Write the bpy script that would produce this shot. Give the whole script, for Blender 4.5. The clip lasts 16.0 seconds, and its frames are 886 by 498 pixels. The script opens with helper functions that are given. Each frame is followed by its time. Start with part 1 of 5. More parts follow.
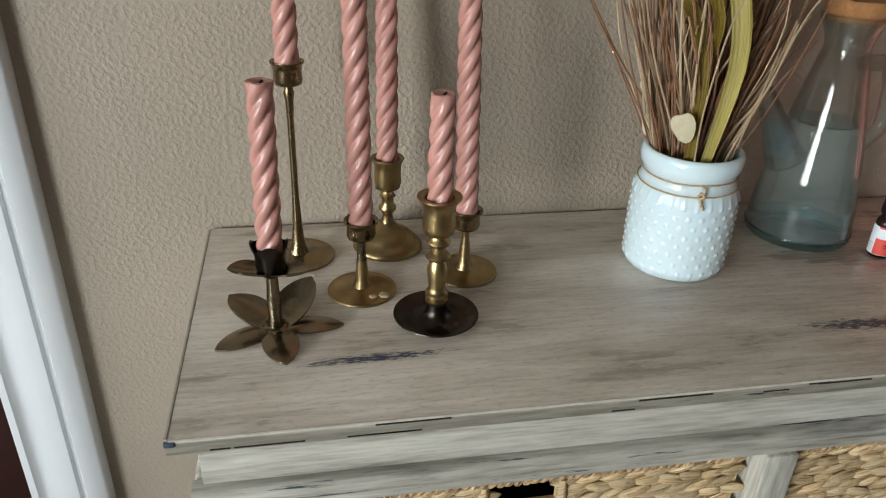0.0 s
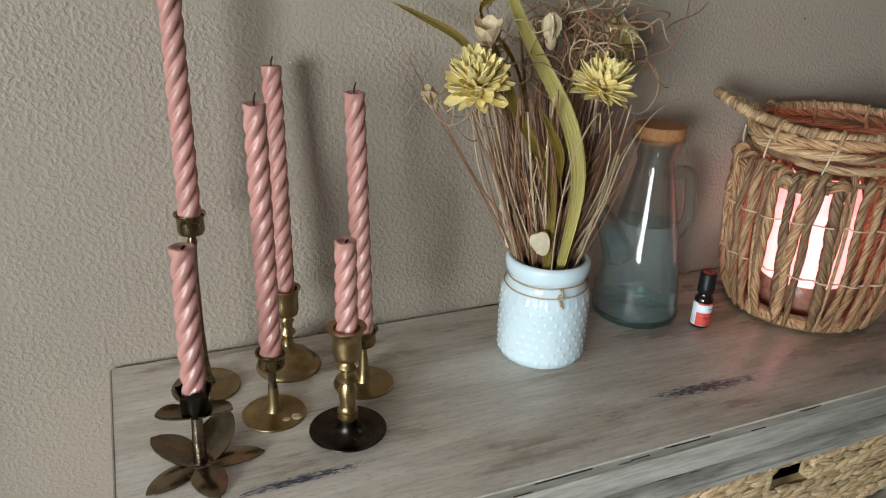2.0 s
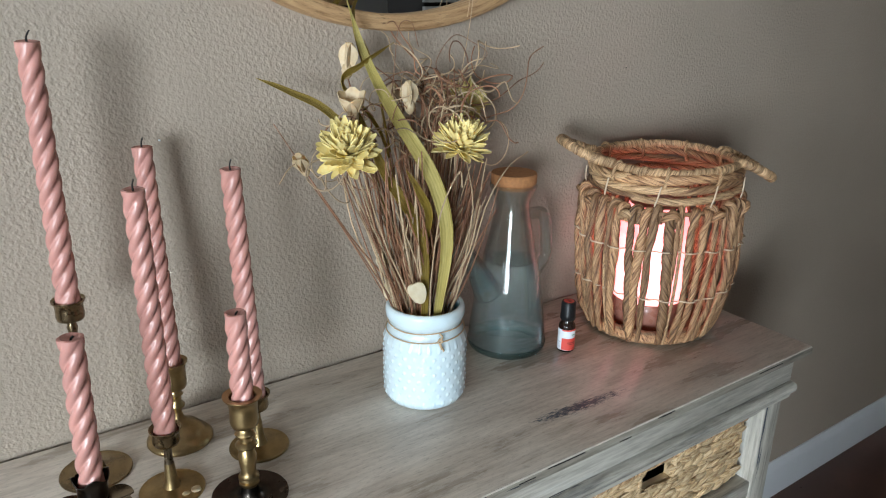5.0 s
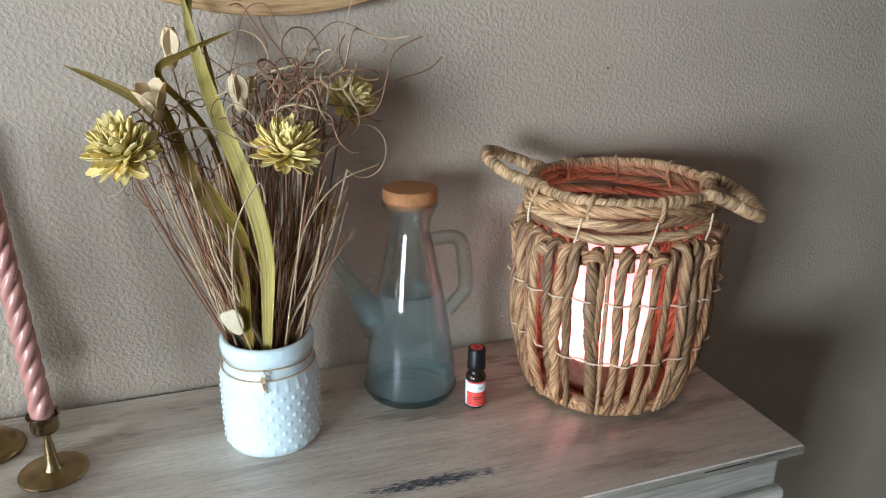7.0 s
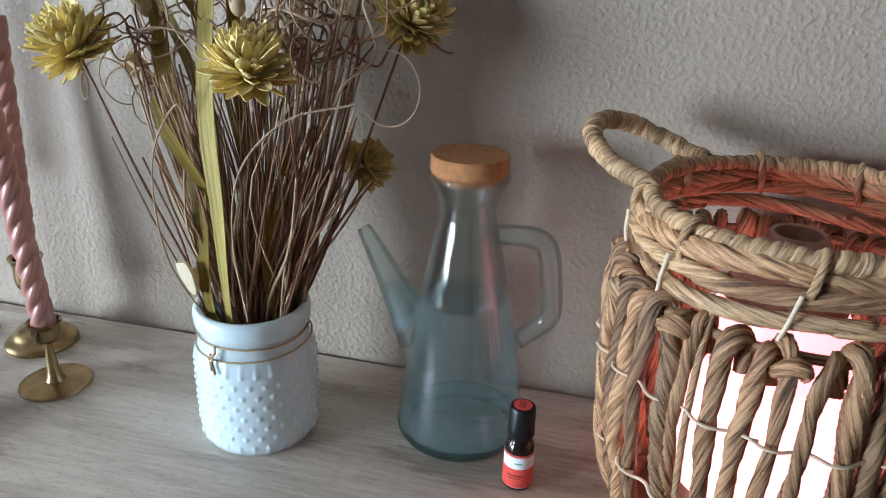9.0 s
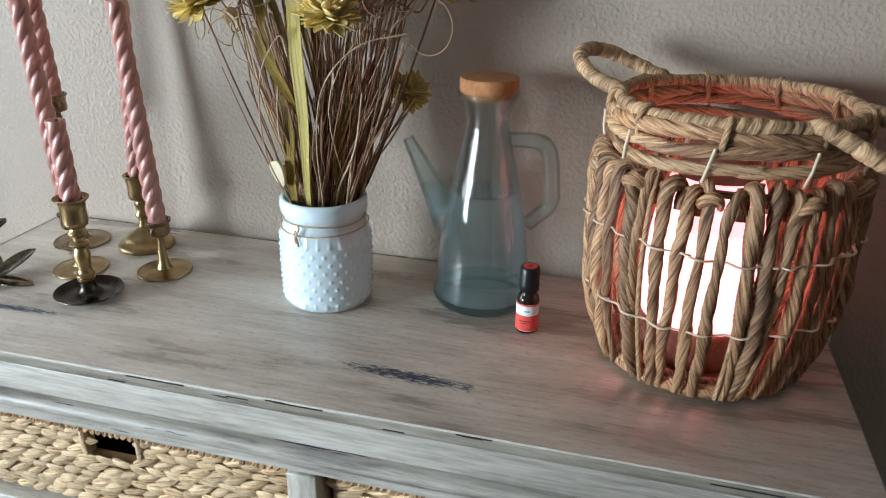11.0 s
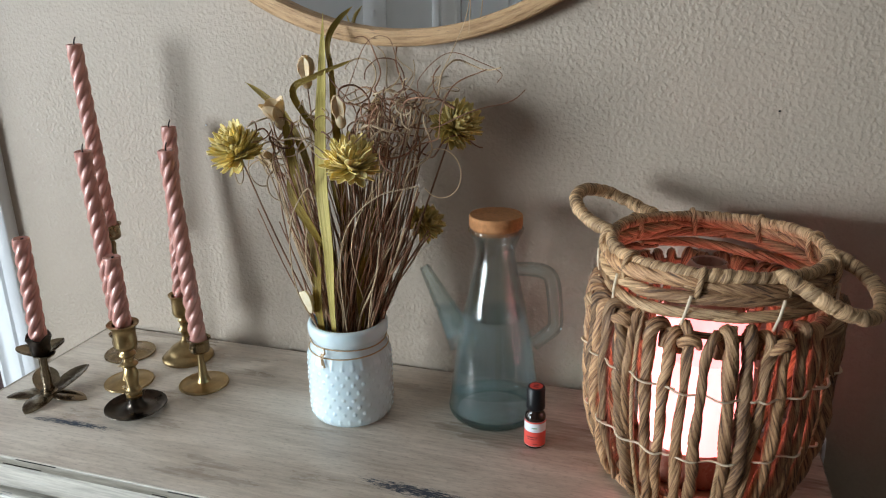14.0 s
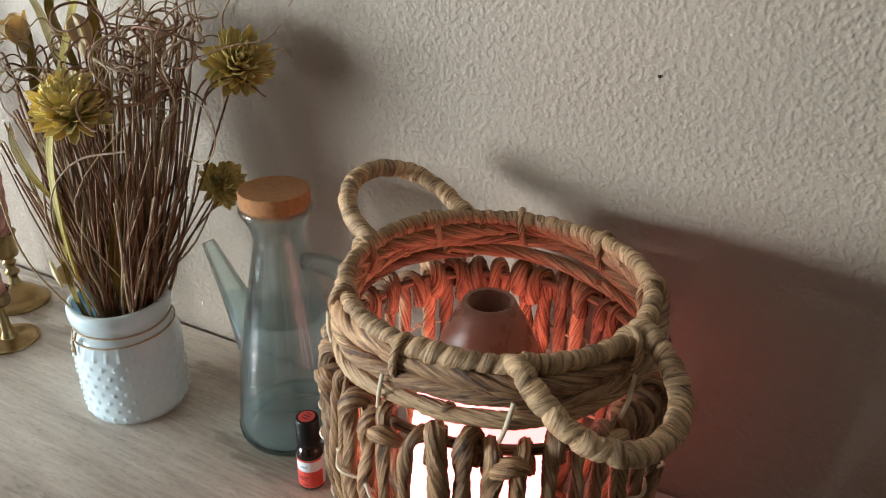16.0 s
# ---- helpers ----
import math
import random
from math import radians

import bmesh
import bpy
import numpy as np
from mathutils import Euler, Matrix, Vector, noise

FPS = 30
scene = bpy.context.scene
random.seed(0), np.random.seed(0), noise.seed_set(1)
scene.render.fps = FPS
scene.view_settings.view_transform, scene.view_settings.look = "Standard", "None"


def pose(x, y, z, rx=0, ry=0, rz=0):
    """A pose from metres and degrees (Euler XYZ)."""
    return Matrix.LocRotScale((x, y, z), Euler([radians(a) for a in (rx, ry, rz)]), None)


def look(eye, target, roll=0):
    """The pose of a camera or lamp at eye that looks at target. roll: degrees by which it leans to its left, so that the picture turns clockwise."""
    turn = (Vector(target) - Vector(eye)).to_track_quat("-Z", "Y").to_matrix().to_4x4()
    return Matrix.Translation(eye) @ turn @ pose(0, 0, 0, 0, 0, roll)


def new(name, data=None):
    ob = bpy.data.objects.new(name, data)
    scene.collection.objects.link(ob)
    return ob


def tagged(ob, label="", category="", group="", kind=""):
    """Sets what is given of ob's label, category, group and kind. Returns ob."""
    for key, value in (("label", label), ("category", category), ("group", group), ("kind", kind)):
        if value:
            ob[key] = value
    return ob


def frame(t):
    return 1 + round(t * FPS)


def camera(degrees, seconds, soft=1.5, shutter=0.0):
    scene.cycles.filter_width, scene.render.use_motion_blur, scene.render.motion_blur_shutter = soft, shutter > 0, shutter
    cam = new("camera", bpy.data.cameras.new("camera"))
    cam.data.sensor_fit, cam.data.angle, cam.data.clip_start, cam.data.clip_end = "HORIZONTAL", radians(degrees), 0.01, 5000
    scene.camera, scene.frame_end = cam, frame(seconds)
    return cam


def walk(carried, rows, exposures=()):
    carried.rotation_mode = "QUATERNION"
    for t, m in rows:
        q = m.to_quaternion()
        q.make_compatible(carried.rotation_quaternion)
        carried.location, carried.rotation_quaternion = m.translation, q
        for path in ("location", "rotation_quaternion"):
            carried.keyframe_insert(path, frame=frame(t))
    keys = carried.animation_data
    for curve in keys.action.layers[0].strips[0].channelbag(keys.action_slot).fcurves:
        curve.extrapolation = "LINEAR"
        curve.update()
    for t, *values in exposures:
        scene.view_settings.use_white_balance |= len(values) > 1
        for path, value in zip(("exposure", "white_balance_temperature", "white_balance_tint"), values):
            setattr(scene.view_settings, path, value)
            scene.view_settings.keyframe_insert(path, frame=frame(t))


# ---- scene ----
cam = camera(61.5, 16.0, soft=1.1)
PATH = [
    (0, (0.118, -0.809, 1.197), (0.459, 0.919, 0.25), 2.2),
    (0.5, (0.138, -0.814, 1.211), (0.53, 0.925, 0.305), 2.0),
    (1, (0.142, -0.816, 1.246), (0.646, 0.918, 0.386), 2.0),
    (1.5, (0.1, -0.836, 1.273), (0.722, 0.882, 0.459), 2.0),
    (2, (0.048, -0.856, 1.288), (0.801, 0.829, 0.518), 2.3),
    (2.5, (0.02, -0.874, 1.298), (0.886, 0.775, 0.569), 2.5),
    (3, (0.005, -0.879, 1.309), (0.959, 0.73, 0.603), 2.8),
    (3.5, (-0.01, -0.882, 1.317), (1.009, 0.696, 0.629), 2.8),
    (3.7, (-0.009, -0.877, 1.325), (1.024, 0.685, 0.623), 2.4),
    (5.8, (0.071, -0.907, 1.332), (1.166, 0.644, 0.702), 0.6),
    (6, (0.138, -0.939, 1.335), (1.168, 0.655, 0.705), 0.2),
    (6.5, (0.33, -0.98, 1.356), (1.203, 0.693, 0.693), 0.3),
    (7, (0.437, -0.917, 1.31), (1.08, 0.85, 0.628), 0.8),
    (7.5, (0.538, -0.812, 1.276), (0.882, 1.03, 0.577), 1.5),
    (8, (0.679, -0.715, 1.271), (0.67, 1.147, 0.541), 1.8),
    (8.5, (0.799, -0.675, 1.264), (0.538, 1.155, 0.5), 2.0),
    (9, (0.817, -0.678, 1.244), (0.38, 1.108, 0.458), 1.6),
    (9.5, (0.803, -0.751, 1.222), (0.358, 1.029, 0.426), 1.9),
    (9.7, (0.8, -0.786, 1.219), (0.363, 0.996, 0.423), 1.9),
    (11.8, (0.886, -0.923, 1.263), (0.398, 0.835, 0.443), -0.1),
    (12, (0.883, -0.925, 1.272), (0.393, 0.836, 0.46), -0.3),
    (12.5, (0.881, -0.931, 1.287), (0.374, 0.847, 0.523), -0.4),
    (13, (0.88, -0.938, 1.304), (0.357, 0.856, 0.59), -0.5),
    (13.5, (0.881, -0.943, 1.321), (0.34, 0.861, 0.646), -0.6),
    (14, (0.897, -0.948, 1.331), (0.326, 0.856, 0.683), -0.8),
    (14.5, (0.961, -0.915, 1.346), (0.341, 0.874, 0.701), -1.1),
    (15, (1.086, -0.829, 1.356), (0.414, 0.933, 0.688), -0.9),
    (15.5, (1.149, -0.738, 1.354), (0.401, 0.952, 0.588), -0.6),
    (16, (1.129, -0.58, 1.337), (0.299, 0.996, 0.429), 0.4),
]
walk(cam, [(t, look(eye, target, roll)) for t, eye, target, roll in PATH],
     exposures=[(0, -0.37, 7150, 10), (3.5, -0.29, 6600, 10), (6.5, 0.18, 6400, 10), (9.0, 0.32, 5970, 10), (12.5, 0.25, 6600, 10), (14.5, 0.13, 6700, 10), (15.3, 0.18, 6900, 10), (16.0, 0.48, 6900, 10)])

# ---- world and light ----
world = bpy.data.worlds.new("sky")
scene.world = world
world.use_nodes = True
wn = world.node_tree.nodes
sky = wn.new("ShaderNodeTexSky")
sky.sky_type = "NISHITA"
sky.sun_disc = False
sky.sun_elevation, sky.sun_rotation = radians(35), radians(250)
world.node_tree.links.new(sky.outputs[0], wn["Background"].inputs[0])
wn["Background"].inputs[1].default_value = 0.1


def area_lamp(name, m, w, h, watts, colour):
    d = bpy.data.lights.new(name, "AREA")
    d.shape, d.size, d.size_y, d.energy, d.color = "RECTANGLE", w, h, watts, colour
    d.spread = radians(95)
    ob = new(name, d)
    ob.matrix_world = m
    return ob


# daylight through the two windows of the entrance
area_lamp("window_daylight", look((-2.93, -3.2, 1.22), (1.0, -0.2, 0.95)), 1.4, 1.3, 66, (0.78, 0.905, 1.0))
area_lamp("side_window_daylight", look((-2.93, -1.25, 1.3), (0.6, -0.4, 1.0)), 1.0, 1.1, 11, (0.78, 0.9, 1.0))


# ---- material helpers ----
def material(name):
    m = bpy.data.materials.new(name)
    m.use_nodes = True
    nt = m.node_tree
    return m, nt, nt.nodes["Principled BSDF"]


def node(nt, kind, **values):
    n = nt.nodes.new(kind)
    for k, v in values.items():
        n.inputs[k.replace("_", " ")].default_value = v
    return n


def coords(nt, scale=(1, 1, 1), turn=(0, 0, 0), space="Object"):
    tc = nt.nodes.new("ShaderNodeTexCoord")
    mp = node(nt, "ShaderNodeMapping", Scale=scale, Rotation=turn)
    nt.links.new(tc.outputs[space], mp.inputs[0])
    return mp.outputs[0]


def noise_tex(nt, vec, scale, detail=4.0, rough=0.55):
    n = node(nt, "ShaderNodeTexNoise", Scale=scale, Detail=detail, Roughness=rough)
    nt.links.new(vec, n.inputs["Vector"])
    return n.outputs["Fac"]


def ramp(nt, fac, *stops):
    r = nt.nodes.new("ShaderNodeValToRGB")
    e = r.color_ramp.elements
    while len(e) < len(stops):
        e.new(0.5)
    for el, (p, c) in zip(e, stops):
        el.position, el.color = p, (*c, 1)
    nt.links.new(fac, r.inputs[0])
    return r.outputs[0]


def mix(nt, fac, a, b, how="MIX"):
    n = nt.nodes.new("ShaderNodeMix")
    n.data_type, n.blend_type = "RGBA", how
    for sock, v in ((n.inputs[0], fac), (n.inputs[6], a), (n.inputs[7], b)):
        if isinstance(v, bpy.types.NodeSocket):
            nt.links.new(v, sock)
        else:
            sock.default_value = v if not isinstance(v, tuple) else (*v, 1)
    return n.outputs[2]


def maths(nt, op, a, b=0.0, clamp=False):
    n = nt.nodes.new("ShaderNodeMath")
    n.operation, n.use_clamp = op, clamp
    for sock, v in ((n.inputs[0], a), (n.inputs[1], b)):
        if isinstance(v, bpy.types.NodeSocket):
            nt.links.new(v, sock)
        else:
            sock.default_value = v
    return n.outputs[0]


def bump(nt, bsdf, height, strength=0.3, distance=0.001):
    b = node(nt, "ShaderNodeBump", Strength=strength, Distance=distance)
    nt.links.new(height, b.inputs["Height"])
    nt.links.new(b.outputs[0], bsdf.inputs["Normal"])


def plain(name, colour, rough=0.5, metal=0.0, vary=0.12, scale=30.0, bumps=0.1, spec=0.5):
    """A surface of one colour with mottling at two scales and a fine relief."""
    m, nt, b = material(name)
    v = coords(nt)
    n1, n2 = noise_tex(nt, v, scale), noise_tex(nt, v, scale * 9)
    dark, light = tuple(c * (1 - vary) for c in colour), tuple(min(1, c * (1 + vary)) for c in colour)
    c = mix(nt, n2, ramp(nt, n1, (0.3, dark), (0.7, light)), colour)
    nt.links.new(c, b.inputs["Base Color"])
    b.inputs["Metallic"].default_value = metal
    b.inputs["Specular IOR Level"].default_value = spec
    nt.links.new(maths(nt, "ADD", maths(nt, "MULTIPLY", n1, 0.15), rough - 0.07), b.inputs["Roughness"])
    if bumps:
        bump(nt, b, n2, bumps, 0.0006)
    return m


# ---- materials ----
def wall_paint():
    """Taupe paint over orange-peel plaster."""
    m, nt, b = material("taupe_plaster")
    v = coords(nt)
    big = noise_tex(nt, v, 1.6, 3)
    c = ramp(nt, big, (0.3, (0.375, 0.307, 0.242)), (0.7, (0.425, 0.350, 0.279)))
    fine = noise_tex(nt, v, 160, 2)
    c = mix(nt, 0.25, c, mix(nt, fine, (0.32, 0.258, 0.20), (0.49, 0.41, 0.33)))
    nt.links.new(c, b.inputs["Base Color"])
    b.inputs["Roughness"].default_value = 0.62
    w = node(nt, "ShaderNodeTexNoise", Scale=190.0, Detail=1.0, Roughness=0.5, Distortion=0.0)
    nt.links.new(v, w.inputs["Vector"])
    peel = ramp(nt, w.outputs["Fac"], (0.40, (0, 0, 0)), (0.78, (1, 1, 1)))
    patch = ramp(nt, noise_tex(nt, v, 3.0, 2), (0.32, (0.35, 0.35, 0.35)), (0.6, (1, 1, 1)))
    h = mix(nt, 1.0, peel, patch, "MULTIPLY")
    h2 = mix(nt, 0.12, h, fine)
    bump(nt, b, h2, 0.85, 0.0012)
    return m


def scratch(nt, v, x, y, half, width, tilt):
    """A mask of one worn-through streak along x."""
    s = nt.nodes.new("ShaderNodeSeparateXYZ")
    nt.links.new(v, s.inputs[0])
    dx = maths(nt, "SUBTRACT", s.outputs[0], x)
    dy = maths(nt, "SUBTRACT", maths(nt, "SUBTRACT", s.outputs[1], y), maths(nt, "MULTIPLY", dx, tilt))
    ex = maths(nt, "POWER", maths(nt, "ABSOLUTE", maths(nt, "DIVIDE", dx, half)), 2.0)
    ey = maths(nt, "POWER", maths(nt, "ABSOLUTE", maths(nt, "DIVIDE", dy, width)), 2.0)
    return maths(nt, "SUBTRACT", 1.0, maths(nt, "ADD", ex, ey), clamp=True)


def table_paint():
    """Greige paint brushed over, rubbed through to navy in a few streaks."""
    m, nt, b = material("distressed_greige_paint")
    v = coords(nt)
    streak = noise_tex(nt, coords(nt, (4.6, 18, 18)), 1.0, 6, 0.62)
    fine = noise_tex(nt, coords(nt, (14, 190, 190)), 1.0, 5, 0.65)
    broad = noise_tex(nt, coords(nt, (2.2, 8, 8)), 1.0, 4)
    c = ramp(nt, streak, (0.34, (0.25, 0.20, 0.155)), (0.47, (0.545, 0.465, 0.385)), (0.62, (0.76, 0.685, 0.59)))
    c = mix(nt, maths(nt, "MULTIPLY", broad, 0.5), c, (0.46, 0.395, 0.325))
    speck = noise_tex(nt, coords(nt, (90, 330, 330)), 1.0, 3, 0.7)
    c = mix(nt, maths(nt, "MULTIPLY", ramp(nt, speck, (0.52, (0, 0, 0)), (0.70, (1, 1, 1))), 0.45), c, (0.20, 0.155, 0.115))
    c = mix(nt, 0.20, c, ramp(nt, fine, (0.40, (0.22, 0.175, 0.135)), (0.60, (0.74, 0.66, 0.56))))
    grit = noise_tex(nt, coords(nt, (85, 420, 420)), 1.0, 4, 0.8)
    total = None
    for x, y, half, width, tilt in ((0.165, -0.277, 0.09, 0.0085, 0.03), (0.66, -0.285, 0.105, 0.014, -0.05)):
        k = scratch(nt, v, x, y, half, width, tilt)
        total = k if total is None else maths(nt, "MAXIMUM", total, k)
    worn = maths(nt, "MULTIPLY", maths(nt, "SUBTRACT", maths(nt, "ADD", maths(nt, "MULTIPLY", total, 0.29), grit), 0.635), 8.0, True)
    worn = maths(nt, "MULTIPLY", worn, maths(nt, "GREATER_THAN", total, 0.02))
    c = mix(nt, worn, c, (0.035, 0.05, 0.075))
    nt.links.new(c, b.inputs["Base Color"])
    nt.links.new(maths(nt, "ADD", maths(nt, "MULTIPLY", streak, 0.25), 0.17), b.inputs["Roughness"])
    bump(nt, b, mix(nt, 0.4, streak, fine), 0.22, 0.0012)
    return m


def table_frame_paint(name, along, tone=1.0):
    """The same paint on the frame: greyer, with pale blue-white rubbed streaks and dark ones."""
    m, nt, b = material(name)
    st = lambda a, c: (a, c, c) if along == "x" else (c, c, a)
    streak = noise_tex(nt, coords(nt, st(4.0, 55)), 1.0, 6, 0.65)
    fine = noise_tex(nt, coords(nt, st(22, 260)), 1.0, 4, 0.6)
    c = ramp(nt, streak, (0.31, (0.10, 0.098, 0.095)), (0.42, (0.38, 0.35, 0.295)), (0.60, (0.58, 0.55, 0.48)), (0.75, (0.78, 0.78, 0.75)))
    c = mix(nt, 0.28, c, ramp(nt, fine, (0.38, (0.15, 0.135, 0.11)), (0.60, (0.64, 0.61, 0.54))))
    worn = ramp(nt, noise_tex(nt, coords(nt, st(4.5, 70)), 1.0, 5, 0.7), (0.63, (0, 0, 0)), (0.67, (1, 1, 1)))
    c = mix(nt, worn, c, (0.05, 0.06, 0.085))
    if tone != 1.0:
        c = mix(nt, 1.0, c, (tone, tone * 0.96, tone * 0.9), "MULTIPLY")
    nt.links.new(c, b.inputs["Base Color"])
    b.inputs["Roughness"].default_value = 0.42
    bump(nt, b, mix(nt, 0.4, streak, fine), 0.3, 0.0012)
    return m


def wax(name, colour):
    m, nt, b = material(name)
    v = coords(nt)
    c = ramp(nt, noise_tex(nt, v, 35, 3), (0.3, tuple(k * 0.88 for k in colour)), (0.7, tuple(min(1, k * 1.08) for k in colour)))
    nt.links.new(c, b.inputs["Base Color"])
    b.inputs["Roughness"].default_value = 0.27
    b.inputs["Subsurface Weight"].default_value = 0.10
    b.inputs["Subsurface Radius"].default_value = (0.006, 0.003, 0.002)
    b.inputs["Subsurface Scale"].default_value = 0.6
    bump(nt, b, noise_tex(nt, v, 260, 2), 0.06, 0.0006)
    return m


def brass(name, light, dark, rough):
    """Aged brass, browner where tarnished."""
    m, nt, b = material(name)
    v = coords(nt)
    n = noise_tex(nt, v, 38, 5, 0.65)
    c = ramp(nt, n, (0.33, dark), (0.62, light))
    nt.links.new(c, b.inputs["Base Color"])
    b.inputs["Metallic"].default_value = 1.0
    nt.links.new(maths(nt, "ADD", maths(nt, "MULTIPLY", n, -0.25), rough + 0.13), b.inputs["Roughness"])
    bump(nt, b, noise_tex(nt, v, 300, 3), 0.08, 0.0005)
    return m


def fibre(name, dark, mid, light, rough=0.55, spread=0.5):
    """Twisted dry leaf: long streaks, per-piece tone, dark flecks."""
    m, nt, b = material(name)
    uv = nt.nodes.new("ShaderNodeUVMap")
    mp = node(nt, "ShaderNodeMapping", Scale=(2.2, 13.0, 1.0))
    nt.links.new(uv.outputs[0], mp.inputs[0])
    info = nt.nodes.new("ShaderNodeObjectInfo")
    off = nt.nodes.new("ShaderNodeVectorMath")
    comb = nt.nodes.new("ShaderNodeCombineXYZ")
    nt.links.new(maths(nt, "MULTIPLY", info.outputs["Random"], 37.0), comb.inputs[2])
    nt.links.new(mp.outputs[0], off.inputs[0])
    nt.links.new(comb.outputs[0], off.inputs[1])
    n1 = noise_tex(nt, off.outputs[0], 1.0, 6, 0.7)
    mp2 = node(nt, "ShaderNodeMapping", Scale=(3.0, 3.0, 3.0))
    nt.links.new(off.outputs[0], mp2.inputs[0])
    n2 = noise_tex(nt, mp2.outputs[0], 1.0, 3, 0.6)
    blot = noise_tex(nt, coords(nt), 26, 3)
    c = ramp(nt, n1, (0.375, dark), (0.455, mid), (0.585, light))
    c = mix(nt, maths(nt, "MULTIPLY", blot, 0.35), c, mid)
    c = mix(nt, ramp(nt, n2, (0.62, (0, 0, 0)), (0.72, (1, 1, 1))), c, tuple(k * 0.55 for k in dark))
    hsv = nt.nodes.new("ShaderNodeHueSaturation")
    nt.links.new(maths(nt, "ADD", maths(nt, "MULTIPLY", info.outputs["Random"], spread), 1 - spread / 2), hsv.inputs["Value"])
    nt.links.new(c, hsv.inputs["Color"])
    nt.links.new(hsv.outputs[0], b.inputs["Base Color"])
    b.inputs["Roughness"].default_value = rough
    bump(nt, b, n1, 0.8, 0.0025)
    return m


def petal_mat(name, base, tip):
    m, nt, b = material(name)
    info = nt.nodes.new("ShaderNodeObjectInfo")
    n = noise_tex(nt, coords(nt), 160, 3)
    c = ramp(nt, n, (0.3, base), (0.7, tip))
    hsv = nt.nodes.new("ShaderNodeHueSaturation")
    nt.links.new(maths(nt, "ADD", maths(nt, "MULTIPLY", info.outputs["Random"], 0.5), 0.75), hsv.inputs["Value"])
    nt.links.new(c, hsv.inputs["Color"])
    nt.links.new(hsv.outputs[0], b.inputs["Base Color"])
    b.inputs["Roughness"].default_value = 0.6
    bump(nt, b, n, 0.2, 0.0008)
    return m


def thin_leaf(m, colour, share):
    """Lets some light shine through a thin dry leaf."""
    nt = m.node_tree
    t = nt.nodes.new("ShaderNodeBsdfTranslucent")
    t.inputs[0].default_value = (*colour, 1)
    mx = nt.nodes.new("ShaderNodeMixShader")
    mx.inputs[0].default_value = share
    nt.links.new(nt.nodes["Principled BSDF"].outputs[0], mx.inputs[1])
    nt.links.new(t.outputs[0], mx.inputs[2])
    nt.links.new(mx.outputs[0], nt.nodes["Material Output"].inputs[0])


def glass(name, colour, ior, straight=0.0, haze=None):
    """Clear tinted glass; straight: the share of light that a thin wall lets through unbent; haze: colour and share scattered by cloudiness."""
    m, nt, b = material(name)
    b.inputs["Base Color"].default_value = (*colour, 1)
    b.inputs["Transmission Weight"].default_value = 1.0
    b.inputs["IOR"].default_value = ior
    b.inputs["Roughness"].default_value = 0.0
    out = b.outputs[0]
    if straight:
        tr, mx = nt.nodes.new("ShaderNodeBsdfTransparent"), nt.nodes.new("ShaderNodeMixShader")
        tr.inputs[0].default_value = (*(k ** 0.5 for k in colour), 1)
        mx.inputs[0].default_value = straight
        nt.links.new(out, mx.inputs[1])
        nt.links.new(tr.outputs[0], mx.inputs[2])
        gl, lw, top = nt.nodes.new("ShaderNodeBsdfGlossy"), node(nt, "ShaderNodeLayerWeight", Blend=0.5), nt.nodes.new("ShaderNodeMixShader")
        gl.inputs["Roughness"].default_value = 0.01
        nt.links.new(maths(nt, "ADD", maths(nt, "MULTIPLY", maths(nt, "POWER", lw.outputs["Facing"], 3.5), 0.7), 0.045 if ior > 1.1 else 0.0), top.inputs[0])
        nt.links.new(mx.outputs[0], top.inputs[1])
        nt.links.new(gl.outputs[0], top.inputs[2])
        out = top.outputs[0]
    if haze:
        tint, share = haze
        lit, both, mx = nt.nodes.new("ShaderNodeBsdfTranslucent"), nt.nodes.new("ShaderNodeBsdfDiffuse"), nt.nodes.new("ShaderNodeMixShader")
        lit.inputs[0].default_value = both.inputs[0].default_value = (*tint, 1)
        half = nt.nodes.new("ShaderNodeMixShader")
        nt.links.new(lit.outputs[0], half.inputs[1])
        nt.links.new(both.outputs[0], half.inputs[2])
        nt.links.new(maths(nt, "MULTIPLY", noise_tex(nt, coords(nt), 14, 3), share * 2), mx.inputs[0])
        nt.links.new(out, mx.inputs[1])
        nt.links.new(half.outputs[0], mx.inputs[2])
        out = mx.outputs[0]
    nt.links.new(out, nt.nodes["Material Output"].inputs[0])
    return m


def glow(name, colour, strength):
    m, nt, b = material(name)
    b.inputs["Base Color"].default_value = (0.8, 0.75, 0.72, 1)
    b.inputs["Roughness"].default_value = 0.4
    b.inputs["Emission Color"].default_value = (*colour, 1)
    b.inputs["Emission Strength"].default_value = strength
    return m


M_WALL = wall_paint()
M_TOP = table_paint()
M_FRAME = table_frame_paint("distressed_grey_paint", "x")
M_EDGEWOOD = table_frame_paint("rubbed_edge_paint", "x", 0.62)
M_FRAME_V = table_frame_paint("distressed_grey_paint_upright", "z")
M_WHITE = plain("white_gloss_paint", (0.74, 0.76, 0.78), 0.3, vary=0.03, scale=12, bumps=0.03)
M_DOOR = plain("pale_grey_door_paint", (0.72, 0.76, 0.8), 0.35, vary=0.03, scale=10, bumps=0.03)
M_CEIL = plain("white_ceiling_paint", (0.70, 0.68, 0.65), 0.8, vary=0.03, scale=8)
M_FLOOR = plain("dark_red_brown_floorboards", (0.075, 0.03, 0.02), 0.3, vary=0.35, scale=9)
M_DARKDOOR = plain("dark_mahogany", (0.03, 0.008, 0.006), 0.35, vary=0.3, scale=14)
